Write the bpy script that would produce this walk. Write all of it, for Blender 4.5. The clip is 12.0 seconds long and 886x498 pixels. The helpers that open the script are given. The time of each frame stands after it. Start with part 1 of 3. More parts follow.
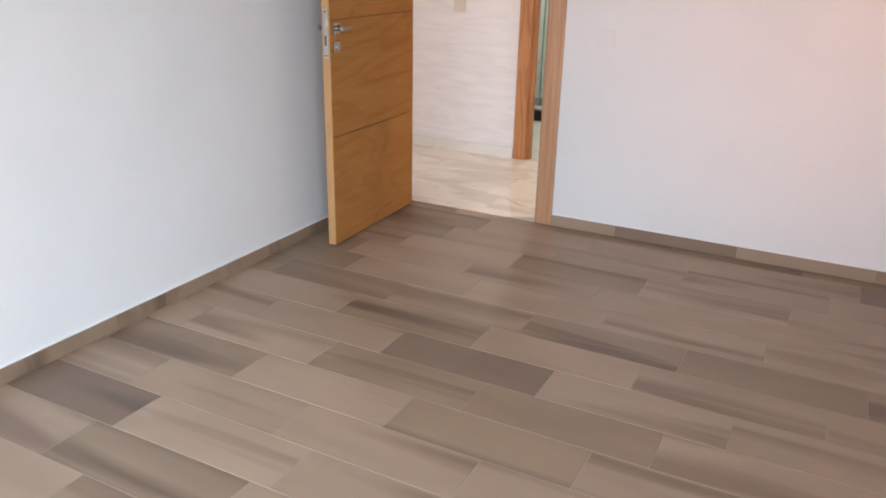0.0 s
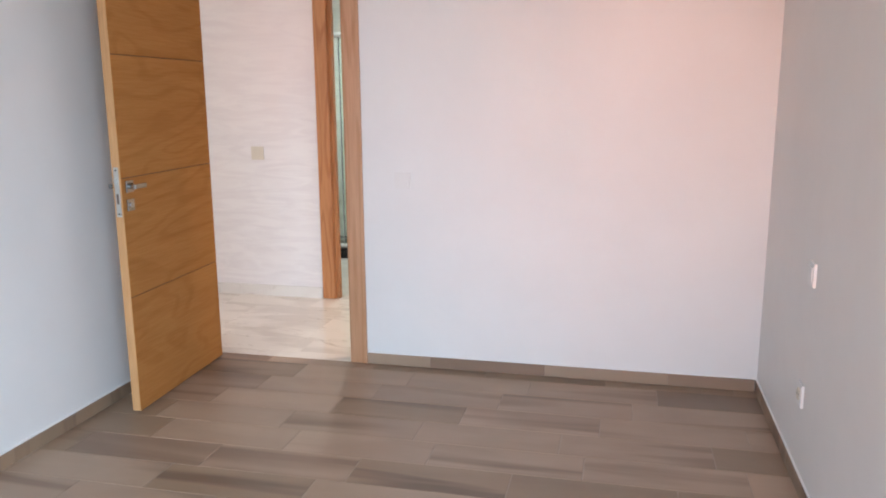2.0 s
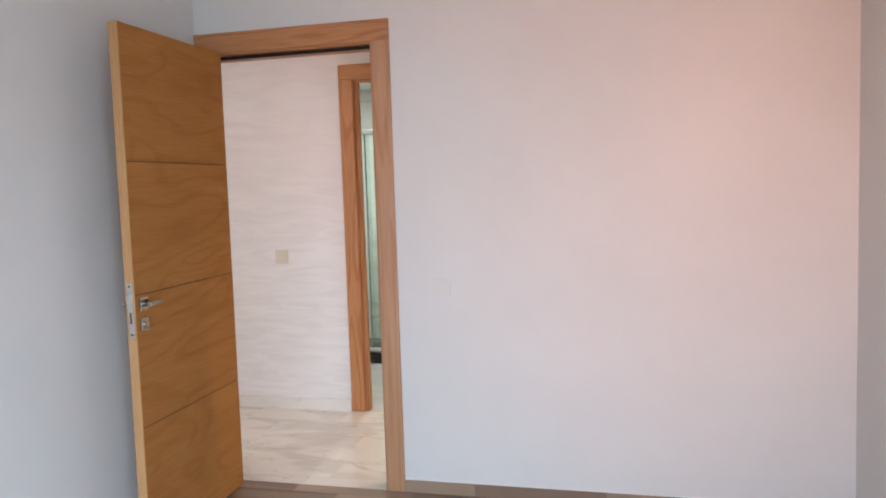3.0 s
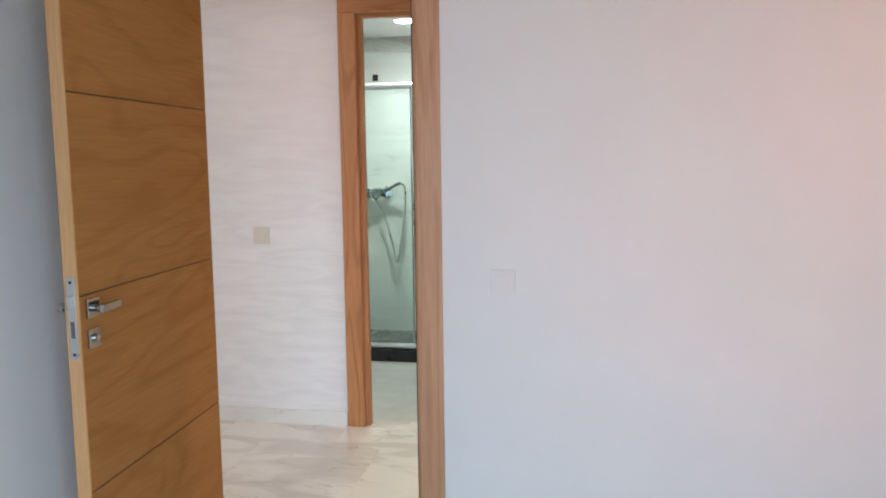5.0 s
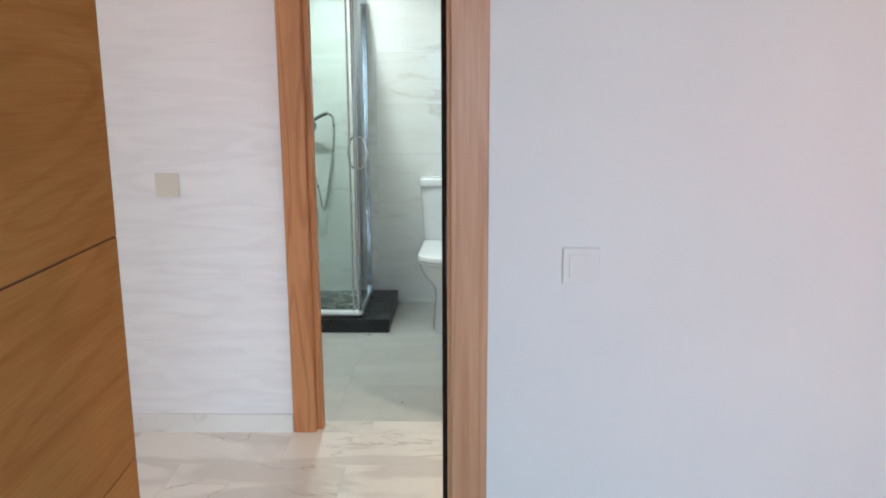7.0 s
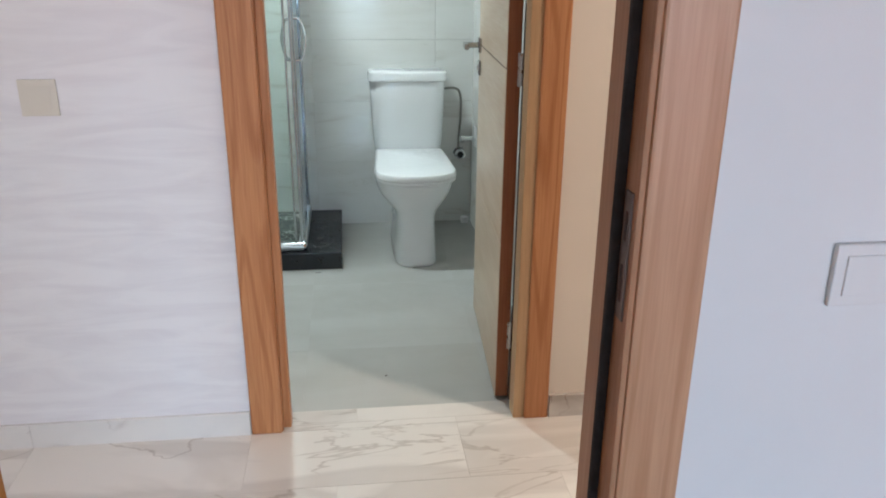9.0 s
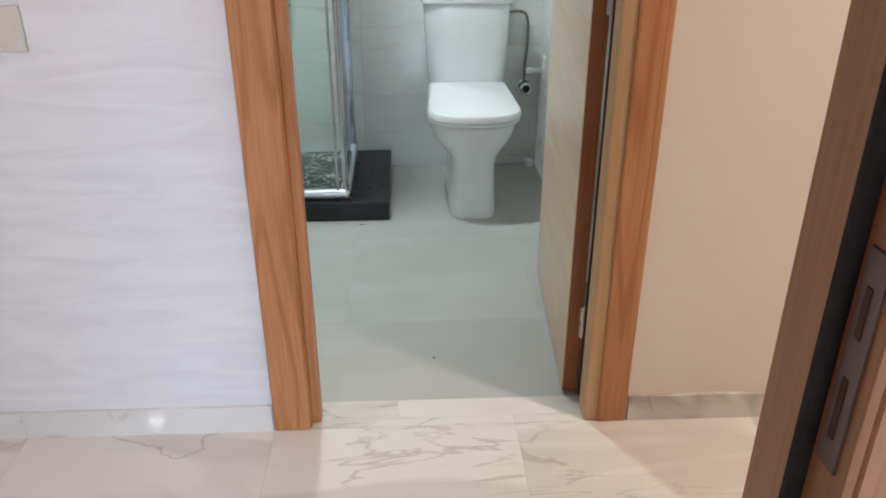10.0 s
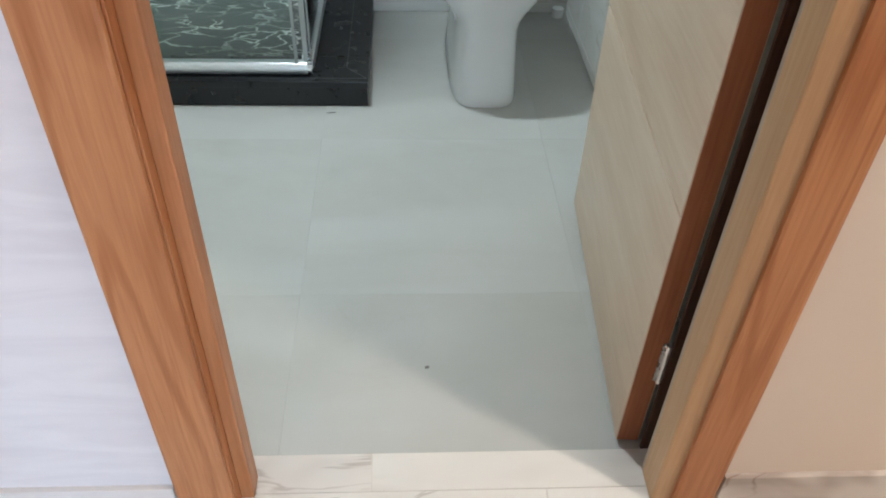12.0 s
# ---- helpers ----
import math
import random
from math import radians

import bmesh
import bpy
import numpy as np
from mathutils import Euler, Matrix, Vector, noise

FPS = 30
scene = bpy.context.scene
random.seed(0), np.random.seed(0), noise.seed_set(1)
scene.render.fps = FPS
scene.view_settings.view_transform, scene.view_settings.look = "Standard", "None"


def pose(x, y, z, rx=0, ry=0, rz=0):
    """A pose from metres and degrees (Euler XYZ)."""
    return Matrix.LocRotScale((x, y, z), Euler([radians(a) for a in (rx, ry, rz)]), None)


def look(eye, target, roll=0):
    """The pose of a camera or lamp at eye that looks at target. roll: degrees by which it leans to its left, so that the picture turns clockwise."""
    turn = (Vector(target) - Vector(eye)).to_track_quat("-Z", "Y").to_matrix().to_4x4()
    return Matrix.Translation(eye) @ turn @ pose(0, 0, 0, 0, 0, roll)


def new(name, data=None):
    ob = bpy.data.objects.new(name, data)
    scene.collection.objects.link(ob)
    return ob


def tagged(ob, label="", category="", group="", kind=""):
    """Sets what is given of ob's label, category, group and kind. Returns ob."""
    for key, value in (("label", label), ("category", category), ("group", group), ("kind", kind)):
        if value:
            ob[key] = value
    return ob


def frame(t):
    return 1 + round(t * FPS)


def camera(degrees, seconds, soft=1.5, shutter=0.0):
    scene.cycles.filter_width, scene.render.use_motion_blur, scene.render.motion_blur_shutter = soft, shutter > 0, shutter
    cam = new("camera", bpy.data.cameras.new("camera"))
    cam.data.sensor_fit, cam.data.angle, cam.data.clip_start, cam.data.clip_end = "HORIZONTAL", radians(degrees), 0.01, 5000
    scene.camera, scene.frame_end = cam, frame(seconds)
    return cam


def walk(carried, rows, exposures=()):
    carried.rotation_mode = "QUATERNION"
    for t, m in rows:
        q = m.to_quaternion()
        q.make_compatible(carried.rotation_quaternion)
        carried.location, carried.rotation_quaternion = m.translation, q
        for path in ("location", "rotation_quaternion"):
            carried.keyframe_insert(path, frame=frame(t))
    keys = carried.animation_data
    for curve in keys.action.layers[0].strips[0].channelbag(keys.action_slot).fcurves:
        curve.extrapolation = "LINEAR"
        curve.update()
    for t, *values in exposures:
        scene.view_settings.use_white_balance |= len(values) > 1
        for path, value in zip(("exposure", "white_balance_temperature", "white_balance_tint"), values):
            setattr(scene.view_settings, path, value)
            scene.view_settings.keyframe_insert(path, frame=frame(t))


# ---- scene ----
cam = camera(59.22, 12.0, soft=1.9)
ROWS = [
    (0, -0.180, 0.118, 1.302, 27.75, -20.88, -1.14),
    (0.5, -0.155, 0.142, 1.297, 19.71, -23.83, -1.74),
    (1, -0.139, 0.144, 1.295, 10.85, -23.16, -2.22),
    (1.5, -0.146, 0.126, 1.303, 10.36, -16.50, -1.00),
    (2, -0.171, 0.114, 1.350, 13.21, -11.19, 0.44),
    (2.5, -0.253, 0.229, 1.370, 12.82, -9.59, 0.98),
    (2.8, -0.298, 0.360, 1.406, 13.33, -4.86, 1.79),
    (3, -0.354, 0.429, 1.393, 14.43, -4.65, 1.85),
    (3.2, -0.425, 0.502, 1.385, 14.86, -5.27, 0.81),
    (4.8, -0.894, 1.149, 1.328, 11.14, -5.83, 1.33),
    (5, -0.968, 1.217, 1.344, 10.22, -6.50, 0.73),
    (5.5, -1.138, 1.415, 1.357, 7.41, -7.39, 0.47),
    (6, -1.241, 1.629, 1.330, 5.34, -8.59, 0.93),
    (6.5, -1.338, 1.868, 1.327, 4.40, -10.30, 0.78),
    (7, -1.490, 2.074, 1.325, 1.28, -11.65, 0.22),
    (7.2, -1.547, 2.165, 1.319, -0.39, -12.37, 0.76),
    (8.8, -1.834, 2.851, 1.317, -5.71, -18.11, -0.42),
    (9, -1.840, 2.934, 1.296, -6.93, -20.31, -0.49),
    (9.5, -1.797, 3.192, 1.268, -4.87, -23.06, 0.74),
    (10, -1.797, 3.363, 1.252, -2.56, -25.98, 0.07),
    (10.5, -1.841, 3.621, 1.216, -4.58, -28.11, -0.51),
    (11, -1.834, 3.842, 1.182, -5.06, -32.93, -1.06),
    (11.5, -1.781, 4.072, 1.178, -3.22, -35.07, -0.20),
    (12, -1.783, 4.234, 1.172, -2.33, -41.14, -1.60),
]
walk(cam, [(t, pose(x, y, z, 90 + pitch, roll, yaw)) for t, x, y, z, yaw, pitch, roll in ROWS],
     [(0.0, 2.42, 7250, 19), (1.0, 2.82, 6400, 14), (1.6, 2.66, 6750, 16), (3.0, 2.36, 6800, 15), (5.0, 2.29, 6400, 9), (7.0, 2.29, 6200, 9), (9.0, 2.26, 6050, 12), (10.0, 2.34, 6100, 13), (12.0, 2.52, 5950, 13)])

# ---- light ----
world = bpy.data.worlds.new("sky")
scene.world = world
world.use_nodes = True
sky = world.node_tree.nodes.new("ShaderNodeTexSky")
sky.sky_type, sky.sun_disc = "NISHITA", False
sky.sun_elevation, sky.sun_rotation = radians(43.5), radians(93.5)
world.node_tree.links.new(sky.outputs[0], world.node_tree.nodes["Background"].inputs[0])
world.node_tree.nodes["Background"].inputs[1].default_value = 0.05


def lamp(name, kind, energy, color, m, **more):
    data = bpy.data.lights.new(name, kind)
    data.energy, data.color = energy, color
    if "size" in more:
        data.size = more["size"]
    if "size_y" in more:
        data.shape, data.size_y = "RECTANGLE", more["size_y"]
    if "disk" in more:
        data.shape, data.size = "DISK", more["disk"]
    if "angle" in more:
        data.angle = more["angle"]
    if "spread" in more:
        data.spread = more["spread"]
    ob = new(name, data)
    ob.matrix_world = m
    return ob


lamp("sun", "SUN", 1.6, (1.0, 0.76, 0.54), look((0, 0, 0), (-1.0, 0.06, -0.95)), angle=radians(0.5))
# sky light through the bedroom windows, and daylight in the hall
lamp("side_window_light", "AREA", 6.4, (0.52, 0.76, 1.0), look((0.40, -0.10, 1.05), (-1.6, 1.5, 0.25)), size=1.55, size_y=2.0, spread=radians(125))
lamp("back_window_light", "AREA", 6.8, (0.60, 0.80, 1.0), look((-0.95, -1.02, 1.20), (-1.25, 0.98, 0.10)), size=1.9, size_y=1.9, spread=radians(92))
# fill lamp added inside the room for the pink tone on the door wall
lamp("pink_fill_light", "AREA", 1.1, (1.0, 0.48, 0.33), look((0.22, -0.30, 0.60), (-0.05, 3.7, 1.65)), size=0.3, size_y=0.8, spread=radians(56))
lamp("hall_window_light", "AREA", 2.2, (0.95, 0.90, 1.0), look((-3.30, 0.98, 1.25), (-2.7, 4.9, 0.9)), size=1.1, size_y=1.9)
# ceiling spots
lamp("bath_spot", "AREA", 1.8, (0.88, 1.0, 0.96), pose(-2.10, 6.20, 2.220), disk=0.09, spread=radians(140))
lamp("corridor_spot", "AREA", 2.15, (1.0, 0.82, 0.64), pose(-0.62, 4.38, 2.575), disk=0.12, spread=radians(104))


# ---- plan ----
XL, XR, YS, YW = -2.386, 0.447, -1.05, 3.746      # bedroom: left, right, window wall, door wall
YW2, YH, YB1 = 3.840, 4.930, 5.040               # corridor between; bathroom side of its wall
BX0, BX1, YB = -2.95, -1.20, 6.850               # bathroom
HX0, HX1, YHALL = -4.60, 0.75, 0.95              # corridor's ends; the open hall's window wall
ZC, ZH, ZB = 2.75, 2.60, 2.235                    # ceilings
D1A, D1B, D1Z = -2.330, -1.505, 2.040            # bedroom door's hole
D2A, D2B, D2Z = -2.068, -1.322, 2.052            # bathroom door's hole
rng = random.Random(7)


# ---- materials ----
def rgb(r, g, b):
    """Linear colour from the values of a paint chart."""
    return tuple((c / 255 / 12.92) if c / 255 <= 0.04045 else ((c / 255 + 0.055) / 1.055) ** 2.4 for c in (r, g, b)) + (1.0,)


class Nodes:
    def __init__(self, name):
        self.m = bpy.data.materials.new(name)
        self.m.use_nodes = True
        self.t = self.m.node_tree
        self.bsdf = self.t.nodes["Principled BSDF"]

    def add(self, kind, **props):
        n = self.t.nodes.new(kind)
        for k, v in props.items():
            n.inputs[k].default_value = v
        return n

    def link(self, a, b):
        self.t.links.new(a, b)

    def coords(self, scale=(1, 1, 1), shuffle=False):
        c = self.add("ShaderNodeTexCoord").outputs["Object"]
        if shuffle:
            info = self.add("ShaderNodeObjectInfo")
            mul = self.add("ShaderNodeVectorMath")
            mul.operation = "MULTIPLY_ADD"
            self.link(info.outputs["Random"], mul.inputs[0])
            mul.inputs[1].default_value = (37.0, 53.0, 29.0)
            self.link(c, mul.inputs[2])
            c = mul.outputs[0]
        mp = self.add("ShaderNodeMapping")
        mp.inputs["Scale"].default_value = scale
        self.link(c, mp.inputs["Vector"])
        return mp.outputs[0]

    def noise(self, vec, scale, detail=4.0, rough=0.6, distortion=0.0):
        n = self.add("ShaderNodeTexNoise", Scale=scale, Detail=detail, Roughness=rough, Distortion=distortion)
        self.link(vec, n.inputs["Vector"])
        return n.outputs["Fac"]

    def ramp(self, fac, stops):
        r = self.add("ShaderNodeValToRGB")
        e = r.color_ramp.elements
        while len(e) < len(stops):
            e.new(0.5)
        for el, (p, c) in zip(e, stops):
            el.position, el.color = p, c if len(c) == 4 else (*c, 1)
        self.link(fac, r.inputs[0])
        return r.outputs[0]

    def mix(self, fac, a, b, blend="MIX"):
        n = self.t.nodes.new("ShaderNodeMix")
        n.data_type, n.blend_type = "RGBA", blend
        for sock, v in ((n.inputs[0], fac), (n.inputs[6], a), (n.inputs[7], b)):
            if hasattr(v, "is_linked"):
                self.link(v, sock)
            else:
                sock.default_value = v
        return n.outputs[2]

    def bump(self, height, strength, distance=0.002):
        n = self.add("ShaderNodeBump", Strength=strength, Distance=distance)
        self.link(height, n.inputs["Height"])
        self.link(n.outputs[0], self.bsdf.inputs["Normal"])

    def finish(self, color=None, rough=0.5, metal=0.0, **more):
        for sock, v in (("Base Color", color), ("Roughness", rough), ("Metallic", metal), *more.items()):
            if v is None:
                continue
            if hasattr(v, "is_linked"):
                self.link(v, self.bsdf.inputs[sock])
            else:
                self.bsdf.inputs[sock].default_value = v
        return self.m


def paint(name, color, rough=0.6, blotch=0.05):
    """Matt wall paint: roller stipple and faint uneven patches."""
    n = Nodes(name)
    v = n.coords()
    dark = tuple(c * (1 - blotch) for c in color[:3]) + (1,)
    col = n.mix(n.ramp(n.noise(v, 1.7, 5), [(0.35, (0, 0, 0)), (0.65, (1, 1, 1))]), dark, color)
    n.bump(n.noise(v, 420, 2), 0.12, 0.001)
    return n.finish(col, rough)


def plain(name, color, rough=0.4, metal=0.0, wear=0.06, **more):
    n = Nodes(name)
    v = n.coords()
    dark = tuple(c * (1 - wear) for c in color[:3]) + (1,)
    col = n.mix(n.noise(v, 9, 5), dark, color)
    r = n.ramp(n.noise(v, 30, 4), [(0.3, (rough * 0.8,) * 3), (0.7, (min(1, rough * 1.25),) * 3)])
    return n.finish(col, r, metal, **more)


def wood(name, light, dark, along, rough=0.38, figure=0.35, coat=0.0, width=6.5, run=0.42, lines=66.0, spec=0.5):
    """Varnished oak veneer. along: 0 x, 1 y, 2 z, the way the grain runs."""
    n = Nodes(name)
    fine, broad = [46.0] * 3, [7.0] * 3
    fine[along], broad[along] = 1.6, 0.9
    f = n.noise(n.coords(tuple(fine), True), 4.0, 6, 0.65, 0.3)
    b = n.noise(n.coords(tuple(broad), True), 1.0, 3, 0.5, 1.2)
    across = [width] * 3
    across[along] = run
    field = n.noise(n.coords(tuple(across), True), 1.0, 1.6, 0.45, 0.35)
    steps = n.add("ShaderNodeMath")
    steps.operation = "MULTIPLY"
    n.link(field, steps.inputs[0])
    steps.inputs[1].default_value = lines
    wave = n.add("ShaderNodeMath")
    wave.operation = "SINE"
    n.link(steps.outputs[0], wave.inputs[0])
    rings = n.ramp(wave.outputs[0], [(0.1, (0, 0, 0)), (0.95, (1, 1, 1))])
    col = n.mix(n.ramp(f, [(0.28, (0, 0, 0)), (0.70, (1, 1, 1))]), dark, light)
    col = n.mix(n.mix(figure, (0, 0, 0, 1), rings), col, n.mix(1.0, col, (0.76, 0.65, 0.52, 1), "MULTIPLY")) if figure else col
    col = n.mix(n.ramp(b, [(0.3, (0, 0, 0)), (0.75, (1, 1, 1))]), n.mix(1.0, col, (0.86, 0.80, 0.74, 1), "MULTIPLY"), col)
    n.bump(f, 0.25, 0.0006)
    r = n.ramp(f, [(0.3, (rough + 0.12,) * 3), (0.7, (rough,) * 3)])
    return n.finish(col, r, **{"Coat Weight": coat, "Coat Roughness": 0.25, "Specular IOR Level": spec})


def plank_tile(name, light, dark, streak):
    """Wood-look porcelain: long soft streaks, each tile with a print of its own."""
    n = Nodes(name)
    v1, v2, v3 = n.coords((0.45, 4.6, 1), True), n.coords((3.0, 60, 1), True), n.coords((1.1, 3.0, 1), True)
    a = n.ramp(n.noise(v1, 1.25, 2.0, 0.45, 0.8), [(0.33, (0, 0, 0)), (0.40, (0.5,) * 3), (0.47, (1, 1, 1))])
    b = n.ramp(n.noise(v2, 2.0, 5, 0.6, 0.2), [(0.3, (0, 0, 0)), (0.7, (1, 1, 1))])
    c = n.ramp(n.noise(v3, 1.6, 3, 0.5, 0.4), [(0.35, (0, 0, 0)), (0.65, (1, 1, 1))])
    col = n.mix(a, dark, n.mix(c, n.mix(0.35, light, dark), light))
    col = n.mix(n.mix(0.10, (0, 0, 0, 1), b), col, streak)
    info = n.add("ShaderNodeObjectInfo")
    tint = n.ramp(info.outputs["Random"], [(0.0, (0.90, 0.89, 0.88)), (0.5, (0.97, 0.97, 0.96)), (1.0, (1.05, 1.04, 1.03))])
    col = n.mix(1.0, col, tint, "MULTIPLY")
    n.bump(b, 0.15, 0.0006)
    r = n.ramp(n.noise(n.coords((1, 1, 1)), 5, 5), [(0.3, (0.36,) * 3), (0.7, (0.46,) * 3)])
    return n.finish(col, r)


def marble(name, base, cloud, vein, rough=0.12, scale=1.0, amount=1.0, stretch=(1, 1, 1), shuffle=True):
    """Polished veined stone print."""
    n = Nodes(name)
    v = n.coords(tuple(s * scale for s in stretch), shuffle)
    turned = n.add("ShaderNodeMapping")
    turned.inputs["Rotation"].default_value = (0.5, 0.3, 0.6)
    turned.inputs["Scale"].default_value = (0.55, 1.5, 1.1)
    n.link(v, turned.inputs["Vector"])
    v2 = turned.outputs[0]
    warp = n.noise(v2, 1.3, 4, 0.55, 0.8)
    n1 = n.noise(v2, 0.85, 4, 0.5, 0.6)
    line = n.ramp(n1, [(0.480, (0, 0, 0)), (0.499, (1, 1, 1)), (0.503, (1, 1, 1)), (0.522, (0, 0, 0))])
    n2 = n.noise(v2, 1.7, 4, 0.5, 0.9)
    hair = n.ramp(n2, [(0.490, (0, 0, 0)), (0.499, (0.7,) * 3), (0.508, (0, 0, 0))])
    keep = n.ramp(warp, [(0.44, (0, 0, 0)), (0.62, (amount,) * 3)])
    col = n.mix(n.ramp(warp, [(0.40, (0, 0, 0)), (0.68, (1, 1, 1))]), base, cloud)
    fac = n.mix(1.0, n.mix(1.0, line, hair, "ADD"), keep, "MULTIPLY")
    col = n.mix(fac, col, vein)
    r = n.ramp(n.noise(v, 7, 4), [(0.3, (rough,) * 3), (0.7, (rough * 1.7,) * 3)])
    return n.finish(col, r)


def veined_floor():
    """Polished marble-look tile: broad grey diagonal drifts and crisp brown hair veins."""
    n = Nodes("marble_floor_tile")
    turned = n.add("ShaderNodeMapping")
    turned.inputs["Rotation"].default_value = (0.0, 0.0, 0.62)
    turned.inputs["Scale"].default_value = (0.9, 3.0, 1.0)
    n.link(n.coords((1, 1, 1), True), turned.inputs["Vector"])
    v = turned.outputs[0]
    drift = n.noise(v, 1.5, 4, 0.5, 0.7)
    band = n.ramp(drift, [(0.48, (0, 0, 0)), (0.57, (0.65,) * 3), (0.66, (0.55,) * 3), (0.76, (0.1,) * 3)])
    col = n.mix(band, rgb(232, 227, 220), rgb(204, 197, 190))
    edge = n.noise(v, 1.25, 5, 0.55, 1.0)
    line = n.ramp(edge, [(0.488, (0, 0, 0)), (0.4985, (1, 1, 1)), (0.5015, (1, 1, 1)), (0.510, (0, 0, 0))])
    keep = n.ramp(n.noise(v, 1.4, 2), [(0.42, (0, 0, 0)), (0.56, (0.36,) * 3)])
    col = n.mix(n.mix(1.0, line, keep, "MULTIPLY"), col, rgb(132, 112, 96))
    r = n.ramp(n.noise(v, 7, 4), [(0.3, (0.018,) * 3), (0.7, (0.03,) * 3)])
    return n.finish(col, r)


WALL = paint("wall_paint", rgb(226, 224, 222))
CEIL = paint("ceiling_paint", rgb(238, 237, 234))
BEIGE = paint("corridor_paint_plain", rgb(235, 224, 211))
OAK_V = wood("oak_upright", rgb(206, 148, 100), rgb(186, 124, 80), 2, 0.38, 0.75, 0.0, 10.0, 1.0, 44.0)
# upright oak again, with the bedroom light's rosy tone put into its colour
OAK_V_LIT = wood("oak_upright_lit", rgb(206, 160, 126), rgb(188, 140, 106), 2, 0.32, 0.5)
OAK_H = wood("oak_level", rgb(206, 148, 100), rgb(186, 124, 80), 0, 0.38, 0.75, 0.0, 10.0, 1.0, 44.0)
LEAF = wood("oak_leaf_veneer", rgb(190, 133, 75), rgb(178, 121, 64), 1, 0.72, 0.34, 0.0, 4.5, 1.3, 44.0, 0.22)
LEAF_PALE = wood("pale_laminate", rgb(224, 206, 184), rgb(216, 196, 172), 1, 0.3, 0.3, 0.0, 4.0, 1.1, 12.0)
# the frame's oak, lightened for the light that falls on this stop
STOP_LIT = wood("oak_stop_lit", rgb(206, 172, 132), rgb(192, 156, 116), 2, 0.4, 0)
SEAL_GREY = plain("grey_rubber", rgb(186, 174, 158), 0.7)
# oak darkened to stand for the shade in gaps and holes
GAP_SHADE = wood("oak_gap_shade", rgb(84, 52, 34), rgb(64, 38, 24), 2, 0.6, 0)
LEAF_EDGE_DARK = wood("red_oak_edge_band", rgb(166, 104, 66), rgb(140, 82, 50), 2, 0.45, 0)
LEAF_EDGE = wood("oak_edge_band", rgb(214, 168, 120), rgb(190, 140, 92), 2, 0.42, 0)
GROOVE = plain("groove_dark", rgb(112, 72, 40), 0.6)
REBATE = wood("oak_rebate", rgb(190, 142, 106), rgb(170, 122, 88), 2, 0.5, 0)
SEAL = plain("dark_brown_rubber", rgb(36, 24, 19), 0.9)
STEEL = plain("brushed_steel", rgb(198, 198, 196), 0.3, 1.0)
DULL = plain("dull_steel", rgb(122, 106, 98), 0.5, 0.8)
HANDLE = plain("polished_nickel", rgb(172, 172, 170), 0.16, 1.0)
MIXER = plain("deep_chrome", rgb(176, 181, 184), 0.08, 1.0, 0.02)
HOSE = plain("grey_braided_hose", rgb(140, 140, 132), 0.45, 0.4)
CHROME = plain("chrome", rgb(225, 228, 230), 0.08, 1.0, 0.02)
RAIL = plain("bright_aluminium_rail", rgb(224, 228, 228), 0.34, 0.85, 0.03)
SLAB_JOINT = plain("dark_grey_slab_joint", rgb(92, 94, 94), 0.5)
ALU = plain("satin_aluminium", rgb(186, 192, 194), 0.16, 1.0, 0.03)
PLASTIC = plain("white_switch_plastic", rgb(228, 226, 224), 0.35)
CAULK = plain("white_sealant", rgb(240, 239, 236), 0.5)
PLASTIC_WALL = plain("off_white_switch_plastic", rgb(225, 222, 219), 0.5)
PLASTIC_IVORY = plain("ivory_switch_plastic", rgb(214, 205, 190), 0.4)
CERAMIC = plain("white_glazed_ceramic", rgb(236, 238, 238), 0.08, 0, 0.02)
SEATP = plain("white_seat_plastic", rgb(243, 245, 245), 0.2, 0, 0.02)
DARKMETAL = plain("dark_metal", rgb(40, 40, 42), 0.3, 0.6)
PL_LIGHT = plank_tile("wood_tile_light", rgb(172, 146, 125), rgb(133, 108, 91), rgb(146, 118, 96))
PL_MID = plank_tile("wood_tile_mid", rgb(154, 129, 107), rgb(112, 90, 74), rgb(120, 96, 78))
PL_DARK = plank_tile("wood_tile_dark", rgb(132, 109, 92), rgb(104, 84, 71), rgb(97, 79, 68))
GROUT = plain("grey_grout", rgb(180, 163, 147), 0.85, 0, 0.45)
GROUT_F = plain("cream_floor_grout", rgb(222, 214, 203), 0.6)
GROUT_T = plain("pale_wall_tile_grout", rgb(212, 212, 207), 0.6)
GROUT_W = plain("pale_grout", rgb(196, 192, 186), 0.85)
GROUT_B = plain("grey_bathroom_grout", rgb(186, 187, 183), 0.5)
MARBLE_F = veined_floor()
MARBLE_S = marble("marble_skirting", rgb(226, 222, 216), rgb(213, 208, 203), rgb(150, 134, 122), 0.010, 2.0, 0.75)
BATH_W = marble("bathroom_wall_tile", rgb(230, 231, 227), rgb(220, 220, 214), rgb(168, 158, 142), 0.07, 1.6, 0.38, (1, 1, 2.2))
BATH_F = marble("bathroom_floor_tile", rgb(187, 187, 182), rgb(180, 179, 173), rgb(172, 170, 163), 0.42, 1.3, 0.3)
GRIT = plain("grey_grit", rgb(128, 123, 118), 0.8)
GRANITE = plain("black_granite", rgb(20, 20, 22), 0.30, 0, 0.3)


